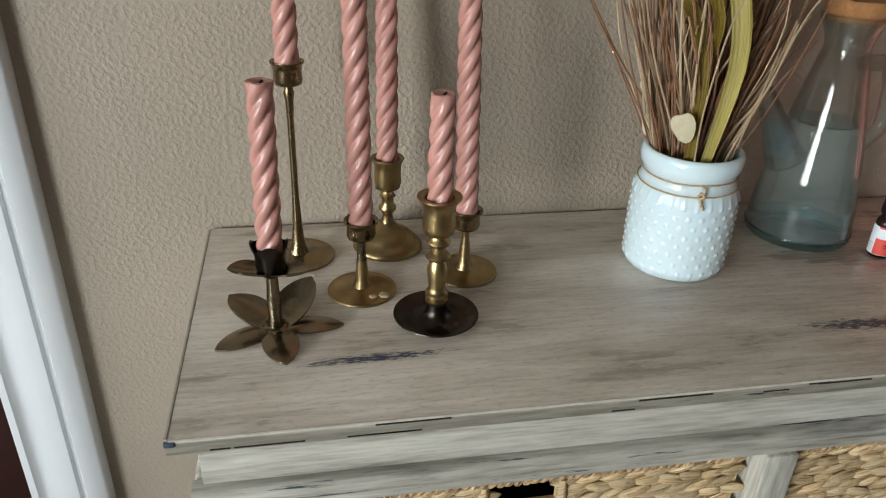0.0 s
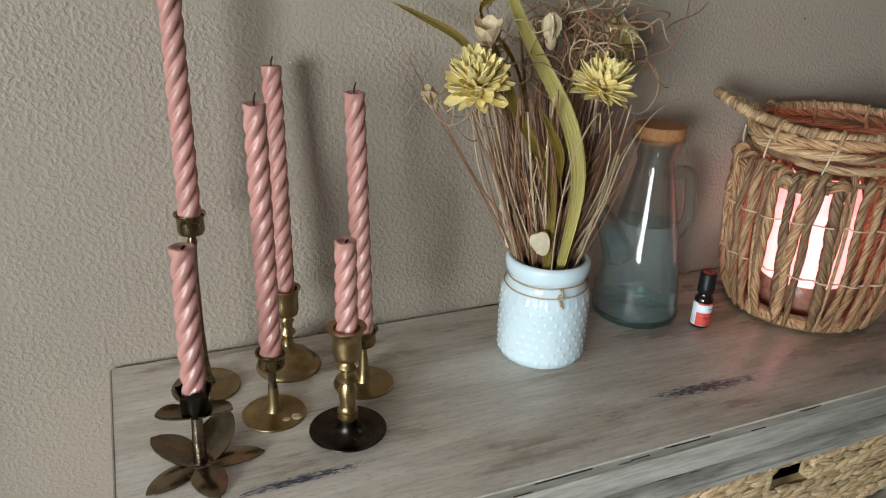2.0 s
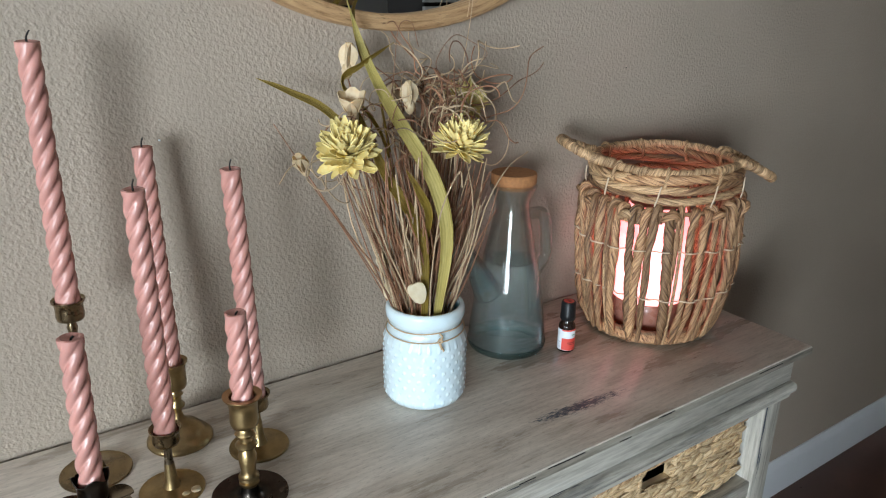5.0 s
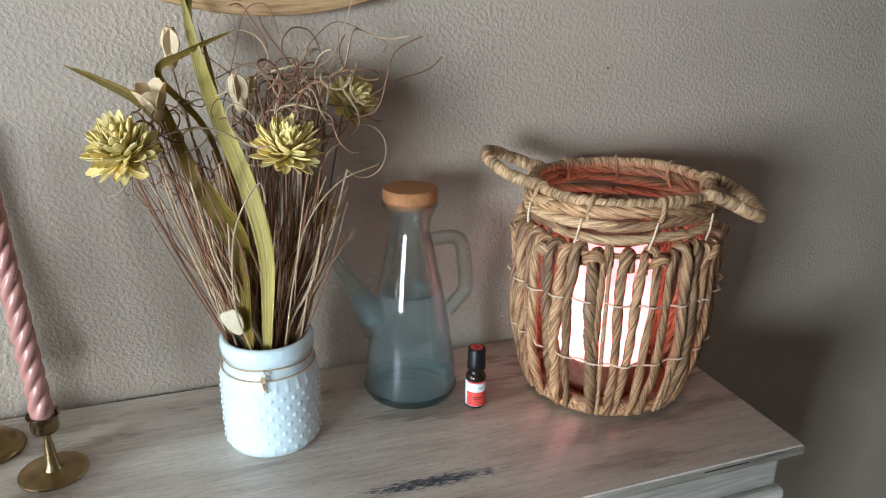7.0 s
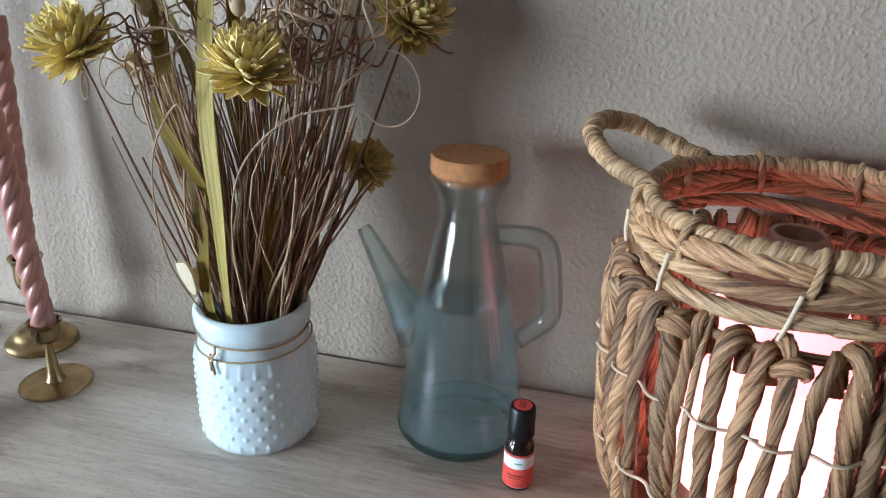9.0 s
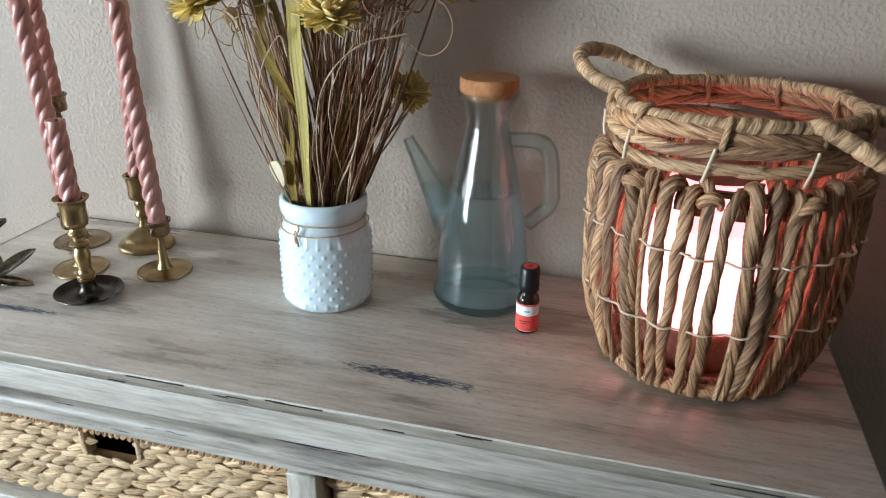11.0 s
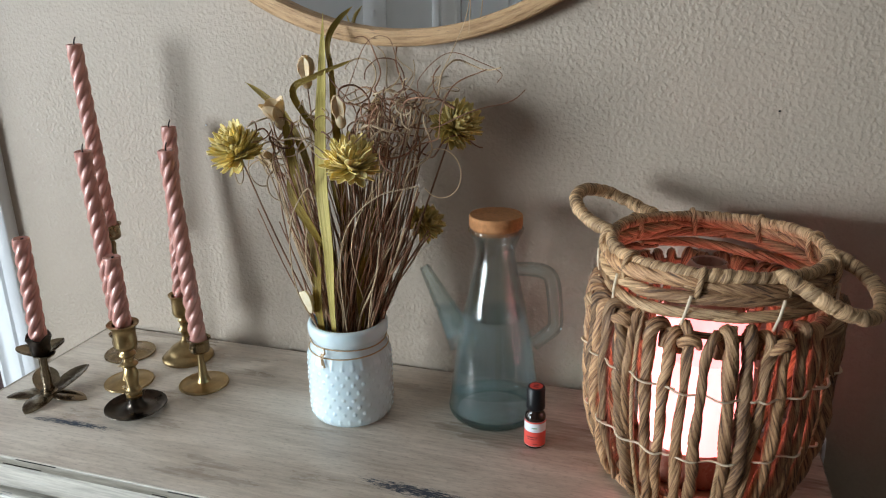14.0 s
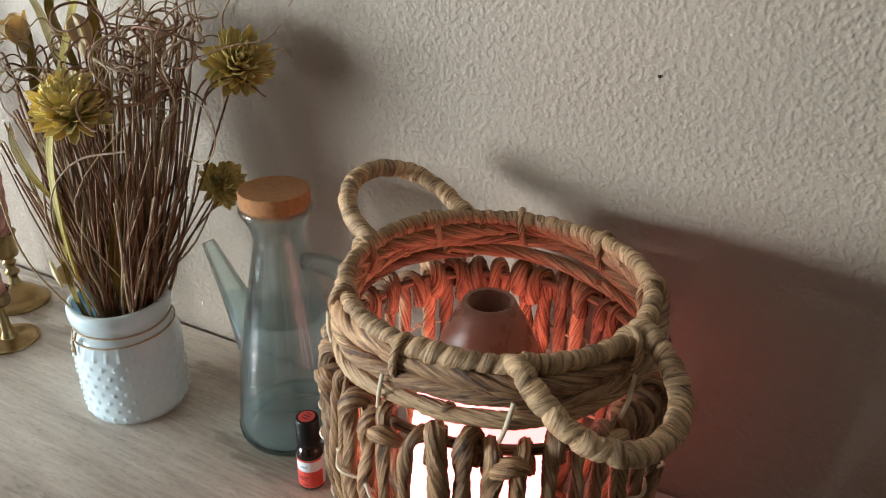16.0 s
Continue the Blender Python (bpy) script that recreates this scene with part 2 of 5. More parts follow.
M_WAX = wax("dusty_rose_wax", (0.57, 0.277, 0.234))
M_WICK = plain("charred_wick", (0.02, 0.017, 0.015), 0.9, vary=0.3, scale=300)
M_BRASS = brass("aged_brass", (0.42, 0.30, 0.145), (0.26, 0.185, 0.092), 0.34)
M_BRASS_DK = brass("tarnished_brass", (0.30, 0.22, 0.12), (0.16, 0.115, 0.068), 0.26)
M_BRONZE = brass("dark_bronze", (0.26, 0.205, 0.14), (0.15, 0.118, 0.082), 0.25)
M_BLACKBR = brass("blackened_brass", (0.07, 0.056, 0.045), (0.03, 0.026, 0.023), 0.3)
M_MILK, _nt, _b = material("milk_glass")
_b.inputs["Base Color"].default_value = (0.71, 0.83, 0.885, 1)
_b.inputs["Roughness"].default_value = 0.2
_b.inputs["Subsurface Weight"].default_value = 1.0
_b.inputs["Subsurface Radius"].default_value = (0.9, 0.95, 1.0)
_b.inputs["Subsurface Scale"].default_value = 0.006
_b.inputs["Coat Weight"].default_value = 0.3
bump(_nt, _b, noise_tex(_nt, coords(_nt), 45, 2), 0.05, 0.001)
M_TWINE = plain("jute_twine", (0.50, 0.36, 0.22), 0.85, vary=0.35, scale=400, bumps=0.5)
M_GLASS = glass("pale_teal_glass", (0.90, 0.98, 0.982), 1.42, 0.62)
M_THICK = glass("thick_teal_glass", (0.82, 0.955, 0.96), 1.5, 0.45)
M_EDGE = glass("deep_teal_glass_edge", (0.60, 0.86, 0.88), 1.5, 0.5)
M_WATER = glass("cloudy_water", (0.92, 0.985, 0.99), 1.02, 0.78, ((0.62, 0.88, 0.94), 0.13))
M_CORK = plain("cork", (0.42, 0.185, 0.07), 0.85, vary=0.35, scale=220, bumps=0.6)
M_AMBER = plain("dark_amber_glass", (0.014, 0.007, 0.005), 0.06, vary=0.2, scale=40, bumps=0)
M_BLACKPL = plain("black_ribbed_plastic", (0.010, 0.010, 0.011), 0.35, vary=0.2, scale=80, spec=0.2)
M_LABELW = plain("white_paper_label", (0.72, 0.76, 0.8), 0.5, vary=0.04, scale=50)
M_LABELR = plain("coral_red_label", (0.68, 0.075, 0.055), 0.45, vary=0.08, scale=50)
M_INK = plain("label_print", (0.16, 0.02, 0.02), 0.6, vary=0.1, scale=90)
M_GREENINK = plain("green_print", (0.2, 0.35, 0.22), 0.6, vary=0.1, scale=90)
M_WICKER = fibre("water_hyacinth", (0.028, 0.011, 0.006), (0.265, 0.130, 0.061), (0.57, 0.35, 0.182), spread=0.8)
M_WICKER_L = fibre("pale_water_hyacinth", (0.09, 0.042, 0.019), (0.40, 0.235, 0.115), (0.69, 0.465, 0.265))
M_SEAGRASS = fibre("bleached_seagrass", (0.25, 0.135, 0.058), (0.60, 0.40, 0.205), (0.82, 0.64, 0.41))
M_RAFFIA = plain("cream_raffia", (0.66, 0.53, 0.38), 0.6, vary=0.2, scale=200)
M_COPPER = plain("frosted_rose_brown_glass", (0.36, 0.17, 0.12), 0.28, vary=0.15, scale=60, bumps=0.05)
M_LIT = glow("lit_diffuser_glass", (1.0, 0.29, 0.29), 2.6)
M_LITPINK = glow("dim_diffuser_glass", (1.0, 0.25, 0.26), 2.3)
M_PETAL = petal_mat("dry_yellow_petal", (0.84, 0.65, 0.19), (0.97, 0.86, 0.44))
M_BUD = petal_mat("cream_dry_husk", (0.70, 0.54, 0.31), (0.86, 0.76, 0.55))
M_HEART = petal_mat("ivory_seed_pod", (0.72, 0.62, 0.42), (0.82, 0.75, 0.58))
M_STEM = fibre("brown_dry_stem", (0.075, 0.026, 0.012), (0.26, 0.108, 0.052), (0.46, 0.25, 0.14))
M_STEM_L = fibre("straw_dry_stem", (0.30, 0.19, 0.105), (0.52, 0.36, 0.21), (0.70, 0.54, 0.36))
M_BLADE = fibre("olive_dry_leaf", (0.13, 0.075, 0.006), (0.27, 0.17, 0.015), (0.50, 0.36, 0.07))
M_BLADE_PALE = fibre("pale_dry_leaf", (0.24, 0.18, 0.03), (0.46, 0.37, 0.095), (0.66, 0.56, 0.22))
M_OAK = fibre("light_oak", (0.28, 0.15, 0.065), (0.42, 0.25, 0.12), (0.52, 0.33, 0.17))
thin_leaf(M_PETAL, (0.9, 0.72, 0.22), 0.22)
thin_leaf(M_BUD, (0.85, 0.62, 0.30), 0.4)
thin_leaf(M_HEART, (0.85, 0.72, 0.45), 0.3)
thin_leaf(M_BLADE_PALE, (0.70, 0.58, 0.16), 0.3)
thin_leaf(M_BLADE, (0.50, 0.36, 0.03), 0.25)
M_MIRROR, _nt, _b = material("mirror_silver")
_b.inputs["Base Color"].default_value = (0.9, 0.92, 0.92, 1)
_b.inputs["Metallic"].default_value = 1.0
_b.inputs["Roughness"].default_value = 0.01
M_CHALK = plain("rubbed_pale_paint", (0.62, 0.57, 0.49), 0.6, vary=0.3, scale=60)
M_NAVY = plain("worn_navy_paint", (0.05, 0.07, 0.11), 0.6, vary=0.4, scale=300)
# near-black colour in place of the shade inside drawers, cabinet and crates
M_BLACK = plain("near_black_interior_shade", (0.02, 0.015, 0.013), 0.8, vary=0.2)
M_GREYW = plain("grey_far_wall_paint", (0.38, 0.38, 0.37), 0.6, vary=0.04, scale=3)
M_PART = plain("pale_grey_partition_paint", (0.60, 0.62, 0.63), 0.6, vary=0.04, scale=3)
M_RED = plain("red_paint", (0.5, 0.03, 0.03), 0.5)
M_TAN = plain("tan_pine", (0.55, 0.36, 0.17), 0.5, vary=0.25, scale=8)
M_PANE = glass("window_pane", (1, 1, 1), 1.45)


# ---- mesh helpers ----
def thing(name, at=(0, 0, 0), label="", category="", group="", kind="", rz=0.0):
    ob = new(name)
    ob.empty_display_size = 0.02
    ob.location, ob.rotation_euler = at, (0, 0, rz)
    return tagged(ob, label, category, group, kind)


def mesh_of(name, bm, mat, smooth=True):
    me = bpy.data.meshes.new(name)
    bmesh.ops.recalc_face_normals(bm, faces=bm.faces)
    bm.to_mesh(me)
    bm.free()
    for mt in mat if isinstance(mat, (list, tuple)) else (mat,):
        me.materials.append(mt)
    if smooth:
        me.polygons.foreach_set("use_smooth", [True] * len(me.polygons))
        me.set_sharp_from_angle(angle=radians(50))
    return me


def part(name, bm, mat, parent=None, label="", smooth=True):
    ob = new(name, bm if isinstance(bm, bpy.types.Mesh) else mesh_of(name, bm, mat, smooth))
    if parent is not None:
        ob.parent = parent
    return tagged(ob, label)


def box(x0, y0, z0, x1, y1, z1, bevel=0.0, bm=None):
    bm = bm or bmesh.new()
    r = bmesh.ops.create_cube(bm, size=1)
    vs = r["verts"]
    bmesh.ops.scale(bm, vec=(x1 - x0, y1 - y0, z1 - z0), verts=vs)
    bmesh.ops.translate(bm, vec=((x0 + x1) / 2, (y0 + y1) / 2, (z0 + z1) / 2), verts=vs)
    if bevel:
        es = list({e for v in vs for e in v.link_edges})
        bmesh.ops.bevel(bm, geom=es, offset=bevel, segments=2, affect="EDGES", profile=0.5)
    return bm


def lathe(profile, seg=48, bm=None):
    """Turn (radius, height) pairs about z."""
    bm = bm or bmesh.new()
    rings = []
    for r, z in profile:
        if r < 1e-6:
            rings.append([bm.verts.new((0, 0, z))])
        else:
            rings.append([bm.verts.new((r * math.cos(2 * math.pi * i / seg), r * math.sin(2 * math.pi * i / seg), z)) for i in range(seg)])
    for a, b in zip(rings, rings[1:]):
        for i in range(seg):
            j = (i + 1) % seg
            if len(a) == 1 and len(b) == 1:
                continue
            if len(a) == 1:
                bm.faces.new((a[0], b[j], b[i]))
            elif len(b) == 1:
                bm.faces.new((a[i], a[j], b[0]))
            else:
                bm.faces.new((a[i], a[j], b[j], b[i]))
    return bm


def smooth_line(pts, n):
    """A Catmull-Rom curve through pts with n points."""
    p = [Vector(q) for q in pts]
    p = [2 * p[0] - p[1]] + p + [2 * p[-1] - p[-2]]
    out, segs = [], len(p) - 3
    for k in range(n):
        u = k / (n - 1) * segs
        i = min(int(u), segs - 1)
        t = u - i
        a, b, c, d = p[i:i + 4]
        out.append(0.5 * (2 * b + (c - a) * t + (2 * a - 5 * b + 4 * c - d) * t * t + (3 * b - a - 3 * c + d) * t ** 3))
    return out


def sweep(pts, radius, seg=8, lobes=0, depth=0.0, twist=0.0, flat=1.0, closed=False, bm=None, jitter=0.0, grooves=0.0):
    """A tube along pts. radius: number or function of 0..1; lobes, depth, twist: a rope's strands; flat squeezes it."""
    bm = bm or bmesh.new()
    uvl = bm.loops.layers.uv.verify()
    p = [Vector(q) for q in pts]
    n = len(p)
    tang = []
    for i in range(n):
        a, b = (p[i - 1], p[(i + 1) % n]) if closed else (p[max(i - 1, 0)], p[min(i + 1, n - 1)])
        tang.append((b - a).normalized())
    up = Vector((0, 0, 1)) if abs(tang[0].z) < 0.8 else Vector((0, 1, 0))
    side = tang[0].cross(up).normalized()
    rings, dist = [], [0.0]
    for i in range(1, n):
        dist.append(dist[-1] + (p[i] - p[i - 1]).length)
    for i in range(n):
        t = tang[i]
        side = (side - t * side.dot(t)).normalized()
        u = t.cross(side)
        f = i / max(n - 1, 1)
        r = radius(f) if callable(radius) else radius
        ring = []
        for k in range(seg):
            a = 2 * math.pi * k / seg
            rr = r * (1 - depth * (1 - abs(math.cos(lobes / 2 * (a - twist * dist[i]))) ** 0.55)) if lobes else r
            if grooves:
                rr *= 1 + grooves * math.cos(9 * (a - twist * dist[i]) + 1.3 * math.sin(40 * dist[i]))
            if jitter:
                rr *= 1 + random.uniform(-jitter, jitter)
            ring.append(bm.verts.new(p[i] + side * (rr * math.cos(a)) + u * (rr * flat * math.sin(a))))
        rings.append(ring)
    total = n if closed else n - 1
    for i in range(total):
        a, b = rings[i], rings[(i + 1) % n]
        for k in range(seg):
            j = (k + 1) % seg
            f = bm.faces.new((a[k], a[j], b[j], b[k]))
            d0, d1 = dist[i], dist[i + 1] if i + 1 < n else dist[i] + (p[0] - p[i]).length
            s0, s1 = k / seg, (k + 1) / seg
            tw = twist / (2 * math.pi)
            for loop, (s, d) in zip(f.loops, ((s0, d0), (s1, d0), (s1, d1), (s0, d1))):
                loop[uvl].uv = (d * 10, (s - tw * d) * 1.0)
    if not closed:
        bm.faces.new(rings[0][::-1])
        bm.faces.new(rings[-1])
    return bm


def ribbon(pts, width, thick=0.0006, fold=0.16, turn=0.0, n=24):
    """A thin leaf with a folded middle along pts; width is a function of 0..1."""
    bm = bmesh.new()
    uvl = bm.loops.layers.uv.verify()
    p = smooth_line(pts, n)
    rows = []
    for i in range(n):
        t = (p[min(i + 1, n - 1)] - p[max(i - 1, 0)]).normalized()
        side = t.cross(Vector((math.sin(turn + i * 0.03), -math.cos(turn + i * 0.03), 0.15))).normalized()
        nor = side.cross(t)
        w = width(i / (n - 1))
        row = []
        for o in (1, -1):
            for s in (-1, 0, 1):
                row.append(bm.verts.new(p[i] + side * (s * w / 2) + nor * (abs(s) * w * fold + o * thick / 2)))
        rows.append(row)
    for i in range(n - 1):
        a, b = rows[i], rows[i + 1]
        for k, j in ((0, 1), (1, 2), (5, 4), (4, 3), (2, 5), (3, 0)):
            f = bm.faces.new((a[k], a[j], b[j], b[k]))
            for loop, (s, d) in zip(f.loops, ((k % 3, i), (j % 3, i), (j % 3, i + 1), (k % 3, i + 1))):
                loop[uvl].uv = (d / n * 1.5, s * 0.45)
    bm.faces.new((rows[0][0], rows[0][1], rows[0][2], rows[0][5], rows[0][4], rows[0][3]))
    bm.faces.new(rows[-1][i] for i in (3, 4, 5, 2, 1, 0))
    return bm


def slab(name, b, mat, label, parent=None, bevel=0.0, category=""):
    ob = part(name, box(*b, bevel=bevel), mat, parent, "", smooth=bevel > 0)
    return tagged(ob, label, category, "", "structure") if parent is None else ob


# ---- the hall ----
TOPZ = 0.80
H = 2.5
slab("floor", (-3.2, -4.2, -0.06, 4.2, 0.2, 0.0), M_FLOOR, "dark red-brown polished wooden floor", category="floor")
slab("ceiling", (-3.2, -4.2, H, 4.2, 0.2, H + 0.08), M_CEIL, "plain white painted ceiling of the hall", category="ceiling")
slab("wall_north", (-0.18, 0.0, 0.0, 4.1, 0.12, H), M_WALL, "taupe painted wall with orange-peel plaster texture", category="wall")
slab("wall_north_left", (-3.2, 0.0, 0.0, -1.1, 0.12, H), M_WALL, "taupe painted wall beyond the doorway", category="wall")
slab("wall_north_lintel", (-1.1, 0.0, 2.06, -0.18, 0.12, H), M_WALL, "taupe painted wall over the doorway", category="wall")
slab("wall_east", (4.0, -4.2, 0.0, 4.1, 0.0, H), M_WALL, "taupe painted end wall of the hall", category="wall")
slab("wall_south", (-3.2, -4.1, 0.0, 4.1, -4.0, H), M_GREYW, "plain grey painted far wall of the room", category="wall")
slab("wall_west_c", (-3.1, -0.7, 0.0, -3.0, 0.0, H), M_WALL, "taupe wall beside the side window", category="wall")
slab("wall_west_sill_b", (-3.1, -1.8, 0.0, -3.0, -0.7, 0.7), M_WALL, "taupe wall below the side window", category="wall")
slab("wall_west_head_b", (-3.1, -1.8, 1.9, -3.0, -0.7, H), M_WALL, "taupe wall above the side window", category="wall")
slab("wall_west_a", (-3.1, -2.45, 0.0, -3.0, -1.8, H), M_WALL, "taupe wall beside the entrance window", category="wall")
slab("wall_west_b", (-3.1, -4.0, 0.0, -3.0, -3.95, H), M_WALL, "taupe wall beside the entrance window", category="wall")
slab("wall_west_sill", (-3.1, -3.95, 0.0, -3.0, -2.45, 0.5), M_WALL, "taupe wall below the entrance window", category="wall")
slab("wall_west_head", (-3.1, -3.95, 1.9, -3.0, -2.45, H), M_WALL, "taupe wall above the entrance window", category="wall")
slab("wall_opposite", (-0.50, -1.72, 0.0, 0.10, -1.6, H), M_PART, "light grey painted partition wall with a switch", category="wall")
slab("wall_opposite_lintel", (0.10, -1.72, 2.05, 1.05, -1.6, H), M_PART, "light grey partition wall over the white door", category="wall")
slab("wall_opposite_end", (1.05, -1.72, 0.0, 1.22, -1.6, H), M_GREYW, "short end of the grey partition wall", category="wall")


def baseboard(name, x0, x1, y, out):
    bm = bmesh.new()
    prof = [(0, 0), (0.014, 0), (0.014, 0.085), (0.010, 0.098), (0.006, 0.104), (0.004, 0.112), (0, 0.112)]
    a = [bm.verts.new((x0, y + out * d, z)) for d, z in prof]
    b = [bm.verts.new((x1, y + out * d, z)) for d, z in prof]
    for i in range(len(prof)):
        j = (i + 1) % len(prof)
        bm.faces.new((a[i], a[j], b[j], b[i]))
    bm.faces.new(a)
    bm.faces.new(b[::-1])
    ob = part(name, bm, M_WHITE)
    return tagged(ob, "white painted moulded wooden baseboard along the wall", "baseboard", "", "structure")


baseboard("baseboard", -0.17, 4.0, 0.0, -1)
baseboard("baseboard", -0.50, 0.06, -1.6, 1)


def casing(name, x0, x1, y, out, z0=0.0, z1=2.1):
    """A moulded door casing board: flat edges, a hollow and beads."""
    w = x1 - x0
    prof = [(0, 0), (0, 0.011), (0.10, 0.014), (0.16, 0.009), (0.22, 0.009), (0.30, 0.0115), (0.42, 0.017), (0.55, 0.0205), (0.63, 0.021), (0.66, 0.0165), (0.70, 0.0165), (0.73, 0.022), (0.96, 0.022), (1.0, 0.018), (1.0, 0)]
    bm = bmesh.new()
    a = [bm.verts.new((x0 + f * w, y + out * d, z0)) for f, d in prof]
    b = [bm.verts.new((x0 + f * w, y + out * d, z1)) for f, d in prof]
    for i in range(len(prof)):
        j = (i + 1) % len(prof)
        bm.faces.new((a[i], a[j], b[j], b[i]))
    bm.faces.new(a)
    bm.faces.new(b[::-1])
    ob = part(name, bm, M_WHITE)
    return tagged(ob, "white gloss moulded door casing with beads", "door casing", "", "structure")


casing("trim_doorway", -0.270, -0.170, 0.0, -1)
casing("trim_doorway", -1.10, -1.20, 0.0, -1)
slab("trim_doorway_head", (-1.2, -0.02, 2.1, -0.17, 0.0, 2.19), M_WHITE, "white gloss head casing over the doorway", category="door casing", bevel=0.003)
slab("trim_jamb", (-0.262, 0.0, 0.0, -0.18, 0.12, 2.06), M_WHITE, "white gloss door jamb lining the opening", category="door jamb")
casing("trim_white_door", 0.17, 0.075, -1.6, 1)
casing("trim_white_door", 0.985, 1.08, -1.6, 1)
d1 = slab("door_1", (-1.1, 0.05, 0.0, -0.264, 0.09, 2.055), M_DARKDOOR, "dark mahogany wooden door, closed, in the doorway", category="door")
d2 = slab("door_2", (0.17, -1.66, 0.01, 0.985, -1.62, 2.05), M_DOOR, "pale grey-white panelled door, closed", category="door")
for k in range(5):
    part("panel", box(0.20 + k * 0.155, -1.622, 0.12, 0.335 + k * 0.155, -1.609, 1.95, bevel=0.006), M_DOOR, d2)
sw = thing("light_switch", (-0.14, -1.6, 1.27), "white plastic wall switch plate with a toggle", "light switch")
part("plate", box(-0.043, 0.0, -0.062, 0.043, 0.006, 0.062, bevel=0.002), M_WHITE, sw)
part("toggle", box(-0.006, 0.006, -0.012, 0.006, 0.02, 0.012, bevel=0.002), M_WHITE, sw)

win = thing("window_1", (-3.05, -3.2, 0.5), "white framed entrance window letting in cool daylight", "window", "", "structure")
part("window_frame", box(-0.05, -0.75, 0.0, 0.05, -0.71, 1.4), M_WHITE, win)
part("window_frame", box(-0.05, 0.71, 0.0, 0.05, 0.75, 1.4), M_WHITE, win)
part("window_frame", box(-0.05, -0.71, 0.0, 0.05, 0.71, 0.04), M_WHITE, win)
part("window_frame", box(-0.05, -0.71, 1.36, 0.05, 0.71, 1.4), M_WHITE, win)
pane = part("pane", box(-0.003, -0.71, 0.04, 0.003, 0.71, 1.36), M_PANE, win)
pane.visible_shadow = False
win2 = thing("window_2", (-3.05, -1.25, 0.7), "white framed side window letting in cool daylight", "window", "", "structure")
part("window_frame", box(-0.05, -0.55, 0.0, 0.05, -0.51, 1.2), M_WHITE, win2)
part("window_frame", box(-0.05, 0.51, 0.0, 0.05, 0.55, 1.2), M_WHITE, win2)
part("window_frame", box(-0.05, -0.51, 0.0, 0.05, 0.51, 0.04), M_WHITE, win2)
part("window_frame", box(-0.05, -0.51, 1.16, 0.05, 0.51, 1.2), M_WHITE, win2)
pane2 = part("pane", box(-0.003, -0.51, 0.04, 0.003, 0.51, 1.16), M_PANE, win2)
pane2.visible_shadow = False

# what the mirror shows of the room beyond the partition
cab = thing("pine_cabinet", (1.45, -2.35, 0.0), "tall tan pine cabinet with a dark gap between drawers", "cabinet")
part("body", box(-0.2, -0.2, 0.0, 0.2, 0.16, 1.7, bevel=0.004), M_BLACK, cab)
for k in range(7):
    part("drawer", box(-0.205, 0.16, 0.05 + k * 0.235, 0.205, 0.18, 0.265 + k * 0.235, bevel=0.004), M_TAN, cab)
crate = thing("white_crate_stack", (2.5, -2.6, 0.0), "stack of whitewashed slatted boxes with one red slat", "crate")
part("body", box(-0.3, -0.2, 0.0, 0.3, 0.16, 1.7, bevel=0.004), M_BLACK, crate)
for k in range(14):
    part("slat", box(-0.31, 0.16, 0.03 + k * 0.12, 0.31, 0.18, 0.13 + k * 0.12, bevel=0.003), M_RED if k == 11 else M_WHITE, crate)


# ---- the console table ----
def board(prof, x0, x1, bm=None):
    """A moulding of (y, z) points run along x."""
    bm = bm or bmesh.new()
    a = [bm.verts.new((x0, y, z)) for y, z in prof]
    b = [bm.verts.new((x1, y, z)) for y, z in prof]
    for i in range(len(prof)):
        j = (i + 1) % len(prof)
        bm.faces.new((a[i], a[j], b[j], b[i]))
    bm.faces.new(a)
    bm.faces.new(b[::-1])
    return bm


def tabletop(x0, x1, y0, y1, z):
    """A top with an eased upper edge and an ogee underneath on three sides."""
    bm = bmesh.new()
    steps = [(0.0022, 0.0), (0.0006, -0.0008), (0.0, -0.003), (0.0, -0.013), (0.0025, -0.0155), (0.008, -0.018), (0.0125, -0.0215), (0.015, -0.026)]
    rings = []
    for d, dz in steps:
        rings.append([bm.verts.new(c) for c in ((x0 + d, y0 + d, z + dz), (x1 - d, y0 + d, z + dz), (x1 - d, y1, z + dz), (x0 + d, y1, z + dz))])
    for a, b in zip(rings, rings[1:]):
        for i in range(4):
            j = (i + 1) % 4
            bm.faces.new((a[i], a[j], b[j], b[i]))
    bm.faces.new(rings[0])
    bm.faces.new(rings[-1][::-1])
    return bm


table = thing("console_table", (0, 0, 0), "distressed grey-beige painted wooden console table with basket drawers", "console table")
top_bm = tabletop(0.0, 1.097, -0.361, -0.006, TOPZ)
top_bm.normal_update()
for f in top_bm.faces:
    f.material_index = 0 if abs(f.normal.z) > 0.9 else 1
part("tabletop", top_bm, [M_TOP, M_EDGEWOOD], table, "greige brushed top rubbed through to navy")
part("edge_wear", board([(-0.3612, 0.7990), (-0.3604, 0.7998), (-0.3594, 0.8002), (-0.3590, 0.7999)], 0.003, 1.094), M_CHALK, table, "paint rubbed pale along the edge")
part("edge_wear", box(-0.0006, -0.358, 0.7972, 0.0012, -0.010, 0.8003), M_CHALK, table, "paint rubbed pale along the edge")
chips = random.Random(31)
